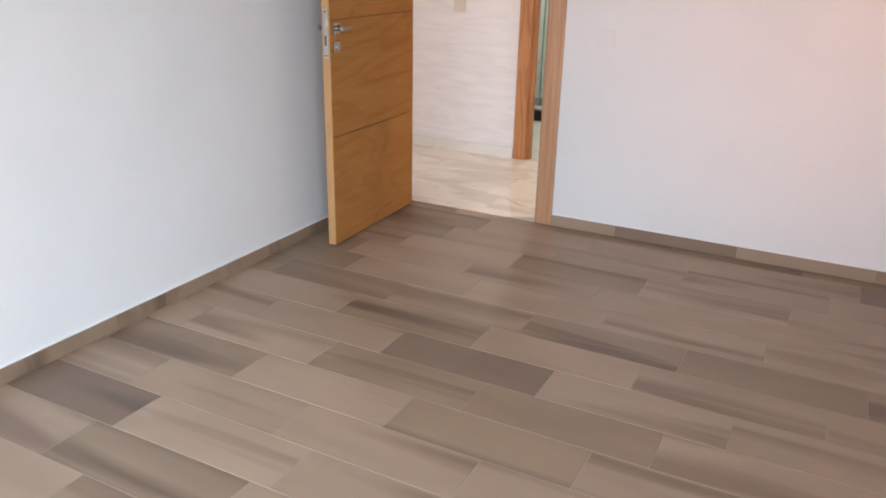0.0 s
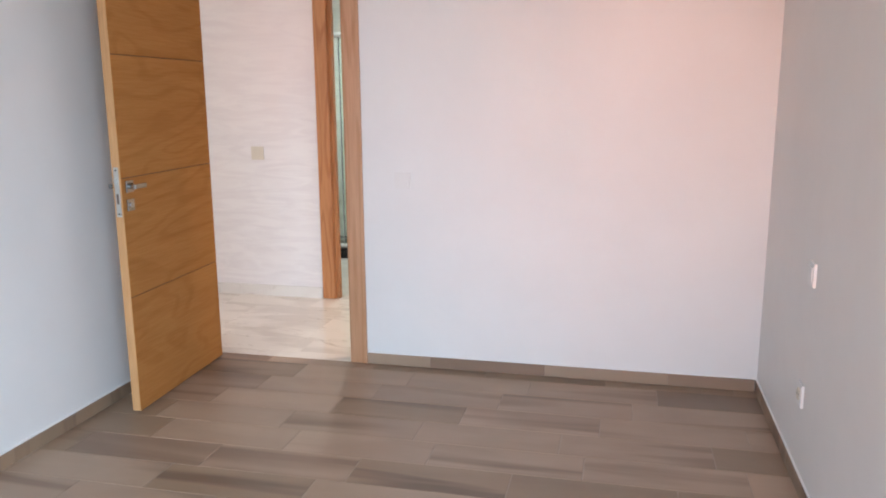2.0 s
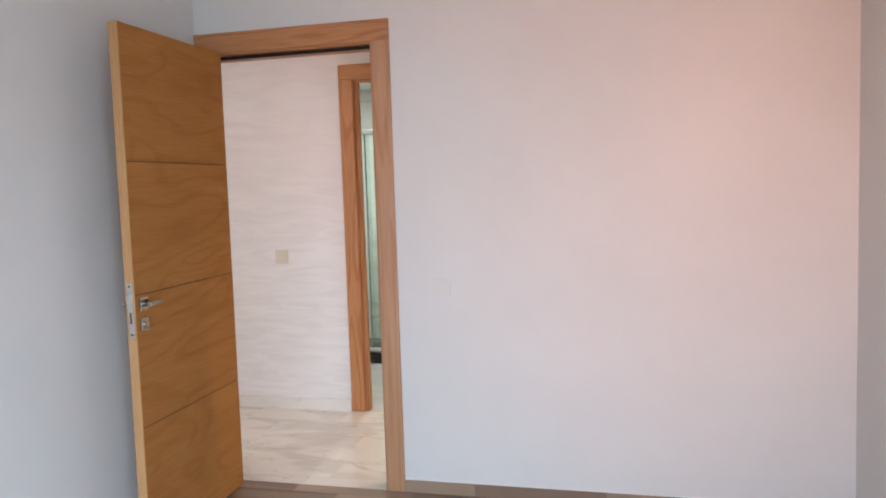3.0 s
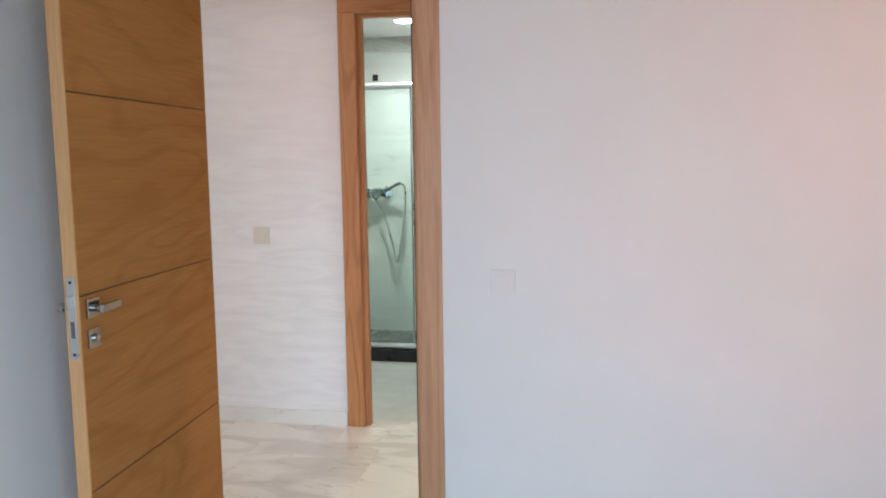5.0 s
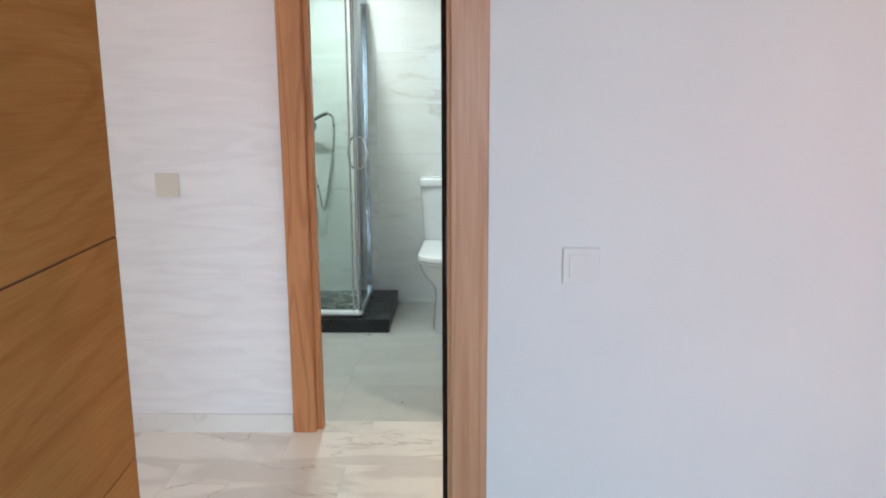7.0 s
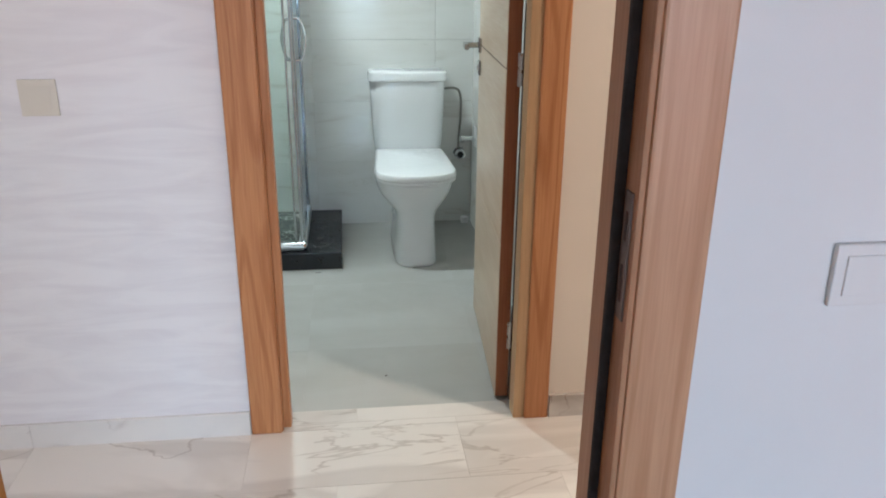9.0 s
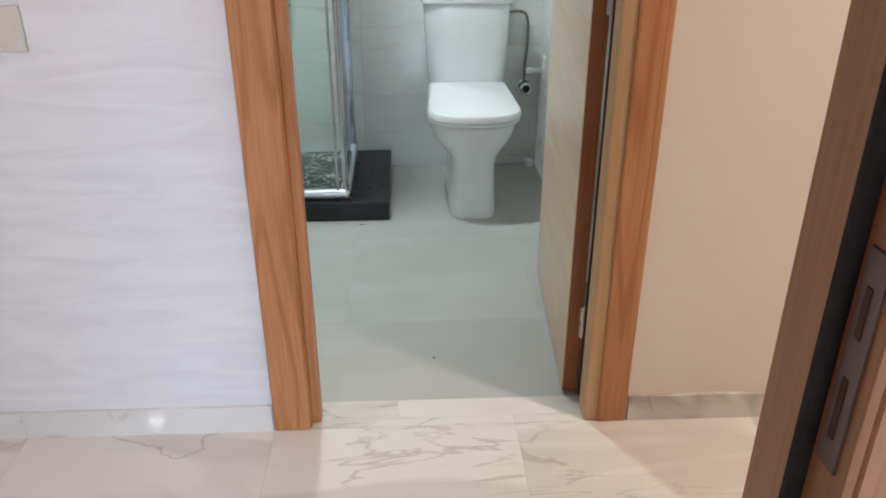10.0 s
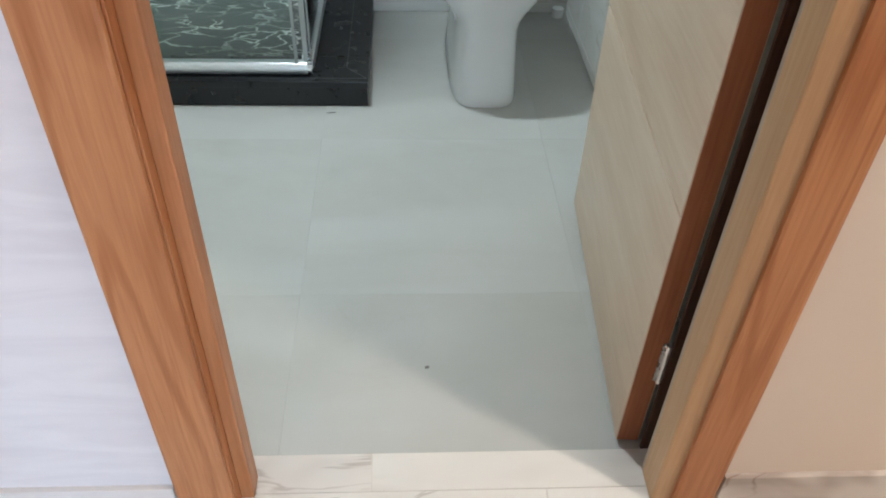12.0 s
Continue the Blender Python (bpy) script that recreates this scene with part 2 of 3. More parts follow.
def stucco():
    """Corridor's satin wall with faint wavy level streaks and rosy light put into its colour."""
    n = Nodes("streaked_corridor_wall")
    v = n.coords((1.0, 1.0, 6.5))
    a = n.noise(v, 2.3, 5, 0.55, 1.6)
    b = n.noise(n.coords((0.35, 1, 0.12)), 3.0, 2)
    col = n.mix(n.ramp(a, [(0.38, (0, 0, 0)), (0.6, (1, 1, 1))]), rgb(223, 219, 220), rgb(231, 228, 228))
    # rosy patches: warm light on the wall, painted into the colour
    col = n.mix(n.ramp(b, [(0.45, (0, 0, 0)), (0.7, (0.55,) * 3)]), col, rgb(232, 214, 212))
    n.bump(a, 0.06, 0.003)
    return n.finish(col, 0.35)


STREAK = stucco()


def slate():
    """Shower floor: dark grey stone with white branching veins."""
    n = Nodes("veined_grey_shower_stone")
    v = n.coords((1, 1.9, 1))
    w = n.add("ShaderNodeTexVoronoi", Scale=13.0)
    w.feature = "DISTANCE_TO_EDGE"
    warp = n.add("ShaderNodeTexNoise", Scale=4.0, Detail=4.0)
    n.link(v, warp.inputs["Vector"])
    mixv = n.mix(0.35, v, warp.outputs["Color"])
    n.link(mixv, w.inputs["Vector"])
    line = n.ramp(w.outputs["Distance"], [(0.0, (1, 1, 1)), (0.028, (0.6,) * 3), (0.06, (0, 0, 0))])
    keep = n.ramp(n.noise(v, 5, 3), [(0.40, (0.05,) * 3), (0.62, (1, 1, 1))])
    col = n.mix(n.noise(v, 8, 5), rgb(72, 77, 75), rgb(108, 112, 109))
    col = n.mix(n.mix(1.0, line, keep, "MULTIPLY"), col, rgb(226, 228, 224))
    return n.finish(col, 0.25)


SLATE = slate()


def glass():
    n = Nodes("clear_greenish_glass")
    out = n.t.nodes["Material Output"]
    g = n.add("ShaderNodeBsdfGlossy", Roughness=0.02)
    tr = n.t.nodes.new("ShaderNodeBsdfTransparent")
    tr.inputs[0].default_value = (0.93, 0.975, 0.955, 1)
    fr = n.add("ShaderNodeFresnel", IOR=1.35)
    mixs = n.t.nodes.new("ShaderNodeMixShader")
    n.link(fr.outputs[0], mixs.inputs[0])
    n.link(tr.outputs[0], mixs.inputs[1])
    n.link(g.outputs[0], mixs.inputs[2])
    n.link(mixs.outputs[0], out.inputs["Surface"])
    return n.m


GLASS = glass()


def glow(name, color, strength):
    n = Nodes(name)
    return n.finish(color, 0.5, **{"Emission Color": color, "Emission Strength": strength})


GLOW_COOL = glow("lit_diffuser_cool", (0.9, 1.0, 0.97, 1), 40.0)
GLOW_HALL = glow("lit_diffuser_hall", (1.0, 0.98, 0.95, 1), 130.0)
GLOW_WARM = glow("lit_diffuser_warm", (1.0, 0.8, 0.55, 1), 12.0)


# ---- mesh helpers ----
def box(bm, x0, x1, y0, y1, z0, z1, bevel=0.0, seg=2):
    r = bmesh.ops.create_cube(bm, size=1.0)
    vs = r["verts"]
    bmesh.ops.scale(bm, vec=(x1 - x0, y1 - y0, z1 - z0), verts=vs)
    bmesh.ops.translate(bm, vec=((x0 + x1) / 2, (y0 + y1) / 2, (z0 + z1) / 2), verts=vs)
    if bevel:
        es = list({e for v in vs for e in v.link_edges})
        bmesh.ops.bevel(bm, geom=es, offset=bevel, segments=seg, affect="EDGES", profile=0.6)
    return bm


def boxes(*dims, bevel=0.0):
    bm = bmesh.new()
    for d in dims:
        box(bm, *d, bevel=bevel)
    return bm


def loft(bm, rings, cap=True):
    """Skin closed rings of equal count."""
    rows = [[bm.verts.new(p) for p in ring] for ring in rings]
    k = len(rows[0])
    for a, b in zip(rows, rows[1:]):
        for i in range(k):
            bm.faces.new((a[i], a[(i + 1) % k], b[(i + 1) % k], b[i]))
    if cap:
        bm.faces.new(rows[0][::-1])
        bm.faces.new(rows[-1])
    bmesh.ops.recalc_face_normals(bm, faces=bm.faces[:])
    return bm


def oval(cx, cy, z, rx, ry, k=40, power=2.0, flat_back=None):
    out = []
    for i in range(k):
        a = 2 * math.pi * i / k
        c, s = math.cos(a), math.sin(a)
        x = math.copysign(abs(c) ** (2 / power), c) * rx
        y = math.copysign(abs(s) ** (2 / power), s) * ry
        if flat_back is not None:
            y = min(y, flat_back)
        out.append((cx + x, cy + y, z))
    return out


def tube(bm, pts, r, k=10):
    """A round pipe through the points."""
    pts = [Vector(p) for p in pts]
    rings, side = [], None
    for i, p in enumerate(pts):
        d = (pts[min(i + 1, len(pts) - 1)] - pts[max(i - 1, 0)]).normalized()
        if side is None:
            side = d.orthogonal().normalized()
        side = (side - d * side.dot(d)).normalized()
        up = d.cross(side)
        rings.append([p + side * (r * math.cos(2 * math.pi * j / k)) + up * (r * math.sin(2 * math.pi * j / k)) for j in range(k)])
    return loft(bm, rings)


def smooth_path(pts, n=8):
    """Catmull-Rom points through pts."""
    pts = [Vector(p) for p in pts]
    ext = [pts[0] * 2 - pts[1], *pts, pts[-1] * 2 - pts[-2]]
    out = []
    for a, b, c, d in zip(ext, ext[1:], ext[2:], ext[3:]):
        for i in range(n):
            t = i / n
            out.append(0.5 * ((2 * b) + (c - a) * t + (2 * a - 5 * b + 4 * c - d) * t * t + (3 * b - a - 3 * c + d) * t ** 3))
    return out + [pts[-1]]


def disc(bm, c, axis, r, depth, k=28, lip=0.0):
    """A round plate whose back lies at c and whose front faces axis."""
    a = Vector(axis).normalized()
    s = a.orthogonal().normalized()
    u = a.cross(s)
    c = Vector(c)
    ring = lambda rr, h: [c + a * h + s * (rr * math.cos(2 * math.pi * j / k)) + u * (rr * math.sin(2 * math.pi * j / k)) for j in range(k)]
    steps = [ring(r, 0), ring(r, depth - lip), ring(r - lip, depth)] if lip else [ring(r, 0), ring(r, depth)]
    return loft(bm, steps)


def link_mesh(name, bm, material, smooth=False):
    me = bpy.data.meshes.new(name)
    bm.to_mesh(me)
    bm.free()
    me.materials.append(material)
    if smooth:
        for p in me.polygons:
            p.use_smooth = True
        me.set_sharp_from_angle(angle=radians(38))
    return new(name, me)


def part(name, bm, material, parent, label="", smooth=False):
    ob = link_mesh(name, bm, material, smooth)
    ob.parent = parent
    return tagged(ob, label)


def thing(name, label, category, kind="", group=""):
    ob = new(name)
    ob.empty_display_size = 0.1
    return tagged(ob, label, category, group, kind)


def structure(name, bm, material, label, category):
    return tagged(link_mesh(name, bm, material), label, category, kind="structure")


# ---- shell ----
floor = structure("floor", boxes((XL - 0.1, XR + 0.1, YS - 0.1, YW, -0.12, -0.0012)), GROUT, "bedroom floor of brown wood-look porcelain planks", "floor")
floor_hall = structure("floor_corridor", boxes((HX0, HX1, YW, YB1 - 0.008, -0.12, -0.0012)), GROUT_F, "corridor floor of polished veined marble tiles", "floor")
floor_bath = structure("floor_bathroom", boxes((BX0 - 0.1, BX1 + 0.1, YB1 - 0.008, YB + 0.1, -0.12, -0.0025)), GROUT_B, "bathroom floor of matt grey tiles", "floor")

structure("wall_north", boxes((XL - 0.1, D1A, YW, YW2, 0, ZC), (D1B, HX1, YW, YW2, 0, ZC), (D1A, D1B, YW, YW2, D1Z, ZC)), WALL,
          "matt off-white painted wall with the bedroom doorway", "wall")
structure("wall_west", boxes((XL - 0.1, XL, YS - 0.1, YW, 0, ZC)), WALL, "matt off-white painted bedroom side wall", "wall")
UY0, UY1, UZ1 = -0.92, 0.72, 2.15
structure("wall_east", boxes((XR, XR + 0.1, YS - 0.1, UY0, 0, ZC), (XR, XR + 0.1, UY1, YW, 0, ZC), (XR, XR + 0.1, UY0, UY1, UZ1, ZC)), WALL, "matt off-white painted bedroom wall with two small outlets", "wall")
WX0, WX1, WZ1 = -1.95, 0.05, 2.18
structure("wall_south", boxes((XL, WX0, YS - 0.1, YS, 0, ZC), (WX1, XR, YS - 0.1, YS, 0, ZC), (WX0, WX1, YS - 0.1, YS, WZ1, ZC)), WALL,
          "off-white painted wall round a balcony window", "wall")
VX0, VX1, VZ1 = -3.90, -2.70, 2.18
structure("ceiling", boxes((XL - 0.1, XR + 0.1, YS - 0.1, YW, ZC, ZC + 0.1)), CEIL, "plain white bedroom ceiling", "ceiling")
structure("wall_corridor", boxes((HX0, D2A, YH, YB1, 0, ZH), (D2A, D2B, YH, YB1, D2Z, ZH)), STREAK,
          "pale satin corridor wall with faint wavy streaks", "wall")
structure("wall_corridor_plain", boxes((D2B, HX1, YH, YB1, 0, ZH)), BEIGE, "plain cream corridor wall beside the bathroom door", "wall")
structure("wall_corridor_end", boxes((HX1, HX1 + 0.1, YW, YB1, 0, ZC)), BEIGE, "plain cream end wall of the corridor", "wall")
structure("wall_corridor_far_end", boxes((HX0 - 0.1, HX0, YHALL - 0.1, YB1, 0, ZC)), BEIGE,
          "plain cream end wall of the open hall", "wall")
structure("wall_hall_window", boxes((HX0, VX0, YHALL - 0.1, YHALL, 0, ZC), (VX1, XL - 0.1, YHALL - 0.1, YHALL, 0, ZC), (VX0, VX1, YHALL - 0.1, YHALL, VZ1, ZC)), BEIGE,
          "plain cream hall wall round a balcony window", "wall")
structure("ceiling_hall", boxes((HX0 - 0.1, XL - 0.1, YHALL - 0.1, YW2, ZH, ZH + 0.1)), CEIL, "plain white hall ceiling", "ceiling")
floor_open = structure("floor_hall", boxes((HX0, XL - 0.1, YHALL - 0.1, YW, -0.12, -0.003)), GROUT_F, "hall floor of polished veined marble tiles", "floor")
structure("ceiling_corridor", boxes((HX0 - 0.1, HX1 + 0.1, YW2, YH, ZH, ZH + 0.1)), CEIL, "plain white corridor ceiling", "ceiling")
wall_bath_back = structure("wall_bathroom_back", boxes((BX0 - 0.1, BX1 + 0.1, YB, YB + 0.1, 0, ZB + 0.2)), GROUT_T, "bathroom wall of pale veined tiles", "wall")
wall_bath_right = structure("wall_bathroom_right", boxes((BX1, BX1 + 0.1, YB1, YB, 0, ZB + 0.2)), GROUT_T, "bathroom side wall of pale veined tiles", "wall")
wall_bath_left = structure("wall_bathroom_left", boxes((BX0 - 0.1, BX0, YB1, YB, 0, ZB + 0.2)), GROUT_T, "bathroom shower wall of pale veined tiles", "wall")
structure("ceiling_bathroom", boxes((BX0, BX1, YB1, YB, ZB, ZB + 0.1)), CEIL, "plain white bathroom ceiling", "ceiling")

# windows behind the start of the walk and in the open hall
def balcony_window(name, width, z1, m):
    """Two tall panes in a white frame over 0..width of x, facing +y, its inner face 3 cm behind the wall's."""
    w = thing(name, "tall white-framed balcony window with clear panes", "window", kind="structure")
    for x in (0, width / 2 - 0.025, width - 0.05):
        part("window_frame", boxes((x, x + 0.05, -0.08, -0.03, 0.05, z1 - 0.05), bevel=0.004), PLASTIC, w)
    for z in (0.0, z1 - 0.05):
        part("window_frame", boxes((0, width, -0.08, -0.03, z, z + 0.05), bevel=0.004), PLASTIC, w)
    for a, b in ((0.05, width / 2 - 0.025), (width / 2 + 0.025, width - 0.05)):
        part("pane", boxes((a, b, -0.06, -0.054, 0.05, z1 - 0.05)), GLASS, w).visible_shadow = False
    w.matrix_basis = m


balcony_window("window_1", WX1 - WX0, WZ1, pose(WX0, YS, 0))
balcony_window("window_2", UY1 - UY0, UZ1, pose(XR, UY0, 0, 0, 0, 90))
balcony_window("window_3", VX1 - VX0, VZ1, pose(VX0, YHALL, 0))
structure("ground", boxes((-80, 80, -80, 80, -0.4, -0.2)), plain("outdoor_paving", rgb(170, 160, 150), 0.8), "pale paved ground outside the windows", "ground")


# ---- door frames ----
def casing_bm(x0, x1, y0, y1, z0, z1):
    return boxes((x0, x1, y0, y1, z0, z1), bevel=0.004)


frame1 = thing("door_frame_1", "oak-veneered door frame round the bedroom doorway", "door frame", kind="structure")
FY = YW - 0.012
part("casing", casing_bm(-1.512, -1.430, FY, YW, 0, 2.040), OAK_V_LIT, frame1)
part("casing", casing_bm(-2.384, -2.318, FY, YW, 0, 2.040), OAK_V_LIT, frame1)
part("head_casing", casing_bm(-2.384, -1.430, FY - 0.001, YW, 2.036, 2.130), OAK_H, frame1)
part("casing_edge", boxes((-1.520, -1.512, FY + 0.004, YW + 0.04, 0, 2.036), bevel=0.002), REBATE, frame1)
part("jamb", boxes((-1.512, D1B, YW, YW2, 0, D1Z), bevel=0.001), OAK_V, frame1)
part("jamb", boxes((D1A, -2.318, YW, YW2, 0, D1Z), bevel=0.001), OAK_V, frame1)
part("head_jamb", boxes((-2.318, -1.512, YW, YW2, 2.028, D1Z), bevel=0.001), OAK_H, frame1)
part("stop", boxes((-1.530, -1.512, YW + 0.042, YW2, 0, 2.028), bevel=0.002), REBATE, frame1)
part("stop", boxes((-2.318, -2.314, YW + 0.042, YW2, 0, 2.028), bevel=0.002), REBATE, frame1)
part("head_stop", boxes((-2.314, -1.530, YW + 0.042, YW2, 2.010, 2.028), bevel=0.002), REBATE, frame1)
part("seal", boxes((-1.532, -1.512, YW + 0.033, YW + 0.042, 0, 2.028), bevel=0.002), SEAL, frame1, "dark rubber seal")
part("seal", boxes((-2.314, -1.532, YW + 0.033, YW + 0.042, 2.012, 2.028), bevel=0.002), SEAL, frame1, "dark rubber seal")
part("corridor_casing", casing_bm(-1.520, -1.430, YW2, YW2 + 0.012, 0, 2.040), OAK_V, frame1)
part("corridor_casing", casing_bm(-2.400, -2.318, YW2, YW2 + 0.012, 0, 2.040), OAK_V, frame1)
part("corridor_head_casing", casing_bm(-2.400, -1.430, YW2, YW2 + 0.013, 2.040, 2.130), OAK_H, frame1)
strike = part("strike_plate", boxes((-1.5225, -1.5195, YW + 0.004, YW + 0.026, 0.890, 1.050), bevel=0.0008), DULL, frame1, "dull steel strike plate")
# dark pieces on the plate stand for shade inside the holes
part("latch_hole", boxes((-1.5235, -1.522, YW + 0.012, YW + 0.018, 0.990, 1.026)), GAP_SHADE, strike)
part("bolt_hole", boxes((-1.5235, -1.522, YW + 0.012, YW + 0.018, 0.913, 0.960)), GAP_SHADE, strike)

frame2 = thing("door_frame_2", "oak-veneered door frame round the bathroom doorway", "door frame", kind="structure")
HY = YH - 0.012
part("casing", boxes((-2.146, -2.058, HY, YH, 0, 2.052), bevel=0.006), OAK_V, frame2)
part("casing", boxes((-1.342, -1.269, HY, YH, 0, 2.052), bevel=0.006), OAK_V, frame2)
part("head_casing", boxes((-2.146, -1.270, HY - 0.001, YH, 2.052, 2.140), bevel=0.006), OAK_H, frame2)
part("jamb", boxes((D2A, -2.056, YH, YB1, 0, 2.052), bevel=0.001), OAK_V, frame2)
# hinge-side jamb: the gap's shade is put into its dark colour
part("jamb", boxes((-1.332, D2B, YH, YB1, 0, 2.052), bevel=0.001), GAP_SHADE, frame2)
part("head_jamb", boxes((-2.056, -1.332, YH, YB1, 2.042, 2.052), bevel=0.001), OAK_H, frame2)
part("stop", boxes((-2.056, -2.034, YH + 0.018, YB1 - 0.050, 0, 2.042), bevel=0.003), OAK_V, frame2)
part("stop", boxes((-1.374, -1.332, YH - 0.004, YB1 - 0.056, 0, 2.042), bevel=0.004), STOP_LIT, frame2, "oak door stop with the light on it put into its colour")
part("head_stop", boxes((-2.034, -1.374, YH + 0.018, YB1 - 0.050, 2.032, 2.042), bevel=0.002), OAK_H, frame2)
part("seal", boxes((-1.372, -1.358, YB1 - 0.056, YB1 - 0.046, 0, 2.042), bevel=0.002), SEAL_GREY, frame2, "grey rubber seal")
# added strip closing the hinge gap, its dark colour standing for shade
part("rebate_lip", boxes((-1.366, -1.334, YB1 - 0.010, YB1 - 0.004, 0, 2.042)), GAP_SHADE, frame2)
part("inner_casing", boxes((-1.340, -1.252, YB1, YB1 + 0.012, 0, 2.052), bevel=0.006), OAK_V, frame2)
part("inner_casing", boxes((-2.146, -2.058, YB1, YB1 + 0.012, 0, 2.052), bevel=0.006), OAK_V, frame2)


# ---- door leaves ----
def door_leaf(name, label, width, side, face=None, edge=None, lift=0.0, reach=0.040):
    """A flush leaf hinged at the origin along +y, its show face towards side (+1 or -1) of x, with three level grooves."""
    d = thing(name, label, "door", kind="structure")
    T, Z0, Z1 = 0.040, 0.008, 2.025
    a, b = (-T, 0.0) if side > 0 else (0.0, T)
    w = -width
    part("core", boxes((a + 0.003, b - 0.003, w + 0.001, -0.001, Z0, Z1)), GROOVE, d, "dark groove bottoms")
    cuts = [Z0, 0.515, 1.021, 1.520, Z1]
    for z0, z1 in zip(cuts, cuts[1:]):
        lo, hi = z0 + (0.0022 if z0 > Z0 else 0), z1 - (0.0022 if z1 < Z1 else 0)
        part("panel", boxes((b - 0.003, b, w, 0, lo, hi), bevel=0.0008), face or LEAF, d)
        part("panel", boxes((a, a + 0.003, w, 0, lo, hi), bevel=0.0008), face or LEAF, d)
    part("edge_band", boxes((a + 0.002, b - 0.002, w - 0.0012, w + 0.0015, Z0, Z1)), edge or LEAF_EDGE, d, "oak edge strip")
    part("edge_band", boxes((a + 0.002, b - 0.002, -0.0015, 0.0012, Z0, Z1)), edge or LEAF_EDGE, d, "oak edge strip")
    lock = part("lock_plate", boxes((a + 0.009, b - 0.009, w - 0.0036, w - 0.001, 0.862, 1.068), bevel=0.0008), STEEL, d, "steel lock plate with two screws")
    part("latch", boxes((a + 0.013, b - 0.013, w - 0.014, w - 0.003, 0.996, 1.022), bevel=0.002), STEEL, lock)
    part("bolt", boxes((a + 0.015, b - 0.015, w - 0.0048, w - 0.0034, 0.916, 0.958)), DULL, lock)
    for z in (0.874, 1.056):
        bm = disc(bmesh.new(), ((a + b) / 2, w - 0.0034, z), (0, -1, 0), 0.004, 0.0012, 12)
        part("screw", bm, DARKMETAL, lock)
    yh, q = w + 0.046, 0.985 + lift
    for x, s in ((b, 1), (a, -1)):
        h = part("door_handle", boxes((min(x, x + s * 0.009), max(x, x + s * 0.009), yh - 0.025, yh + 0.025, q - 0.025, q + 0.025), bevel=0.003), HANDLE, d, "polished square lever handle")
        part("neck", tube(bmesh.new(), [(x + s * 0.008, yh, q), (x + s * reach, yh, q)], 0.010, 14), HANDLE, h, smooth=True)
        part("lever", boxes((min(x + s * (reach - 0.010), x + s * (reach + 0.004)), max(x + s * (reach - 0.010), x + s * (reach + 0.004)), yh - 0.014, yh + 0.068, q - 0.010, q + 0.010), bevel=0.003), HANDLE, h)
        e = part("cylinder_plate", boxes((min(x, x + s * 0.008), max(x, x + s * 0.008), yh - 0.025, yh + 0.025, q - 0.102, q - 0.052), bevel=0.003), HANDLE, d, "square polished lock cover")
        part("cylinder", disc(bmesh.new(), (x + s * 0.008, yh, q - 0.077), (s, 0, 0), 0.010, 0.006), STEEL, e)
    for z in (0.22, 1.02, 1.80):
        px = a
        hg = part("hinge", tube(bmesh.new(), [(px, 0.006, z - 0.045), (px, 0.006, z + 0.045)], 0.0055, 12), STEEL, d, "steel hinge", smooth=True)
        part("hinge_leaf", boxes((a + 0.001, a + 0.009, -0.0005, 0.0028, z - 0.045, z + 0.045)), STEEL, hg)
    return d


door1 = door_leaf("door_1", "oak-veneered bedroom door standing open with three level grooves", 0.760, 1)
door1.matrix_basis = pose(-2.220, 3.684, 0, 0, 0, 2.1)
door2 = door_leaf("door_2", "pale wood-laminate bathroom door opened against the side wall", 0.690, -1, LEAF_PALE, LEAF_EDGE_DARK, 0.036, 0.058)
door2.matrix_basis = pose(-1.368, 5.044, 0, 0, 0, 176.6)


# ---- bedroom fittings ----
def plate_switch(name, label, m, size=0.080, mat=None, thick=0.009, proud=0.0025):
    """A square rocker switch facing -y, its back at the origin."""
    mat = mat or PLASTIC
    s = thing(name, label, "light switch")
    h = size / 2
    part("surround", boxes((-h, h, -thick, 0, -h, h), bevel=0.002), mat, s)
    part("rocker", boxes((-h + 0.014, h - 0.014, -thick - proud, -thick + 0.002, -h + 0.014, h - 0.014), bevel=0.0015), mat, s)
    s.matrix_basis = m
    return s


plate_switch("light_switch", "white square rocker switch on the off-white bedroom wall", pose(-1.227, YW, 0.944), 0.080, PLASTIC_WALL)
plate_switch("light_switch", "ivory square rocker switch on the streaked corridor wall", pose(-2.577, YH, 0.977), 0.088, PLASTIC_IVORY, 0.006, 0.0003)


def outlet(name, label, category, m, deep):
    s = thing(name, label, category)
    part("surround", boxes((-0.040, 0.040, -0.010, 0, -0.040, 0.040), bevel=0.002), PLASTIC, s)
    if deep:
        part("socket_well", disc(bmesh.new(), (0, -0.009, 0), (0, -1, 0), 0.022, 0.0035, 24, 0.001), PLASTIC_IVORY, s)
        for x in (-0.0095, 0.0095):
            part("pin_hole", disc(bmesh.new(), (x, -0.0125, 0), (0, -1, 0), 0.003, 0.0006, 12), SEAL, s)
    else:
        part("rocker", boxes((-0.026, 0.026, -0.013, -0.008, -0.026, 0.026), bevel=0.0015), PLASTIC, s)
    s.matrix_basis = m
    return s


outlet("wall_switch", "small white switch on the off-white bedroom side wall", "light switch", pose(XR, 2.850, 0.757, 0, 0, -90), False)
outlet("wall_socket", "white power socket low on the bedroom side wall", "power socket", pose(XR, 2.880, 0.325, 0, 0, -90), True)


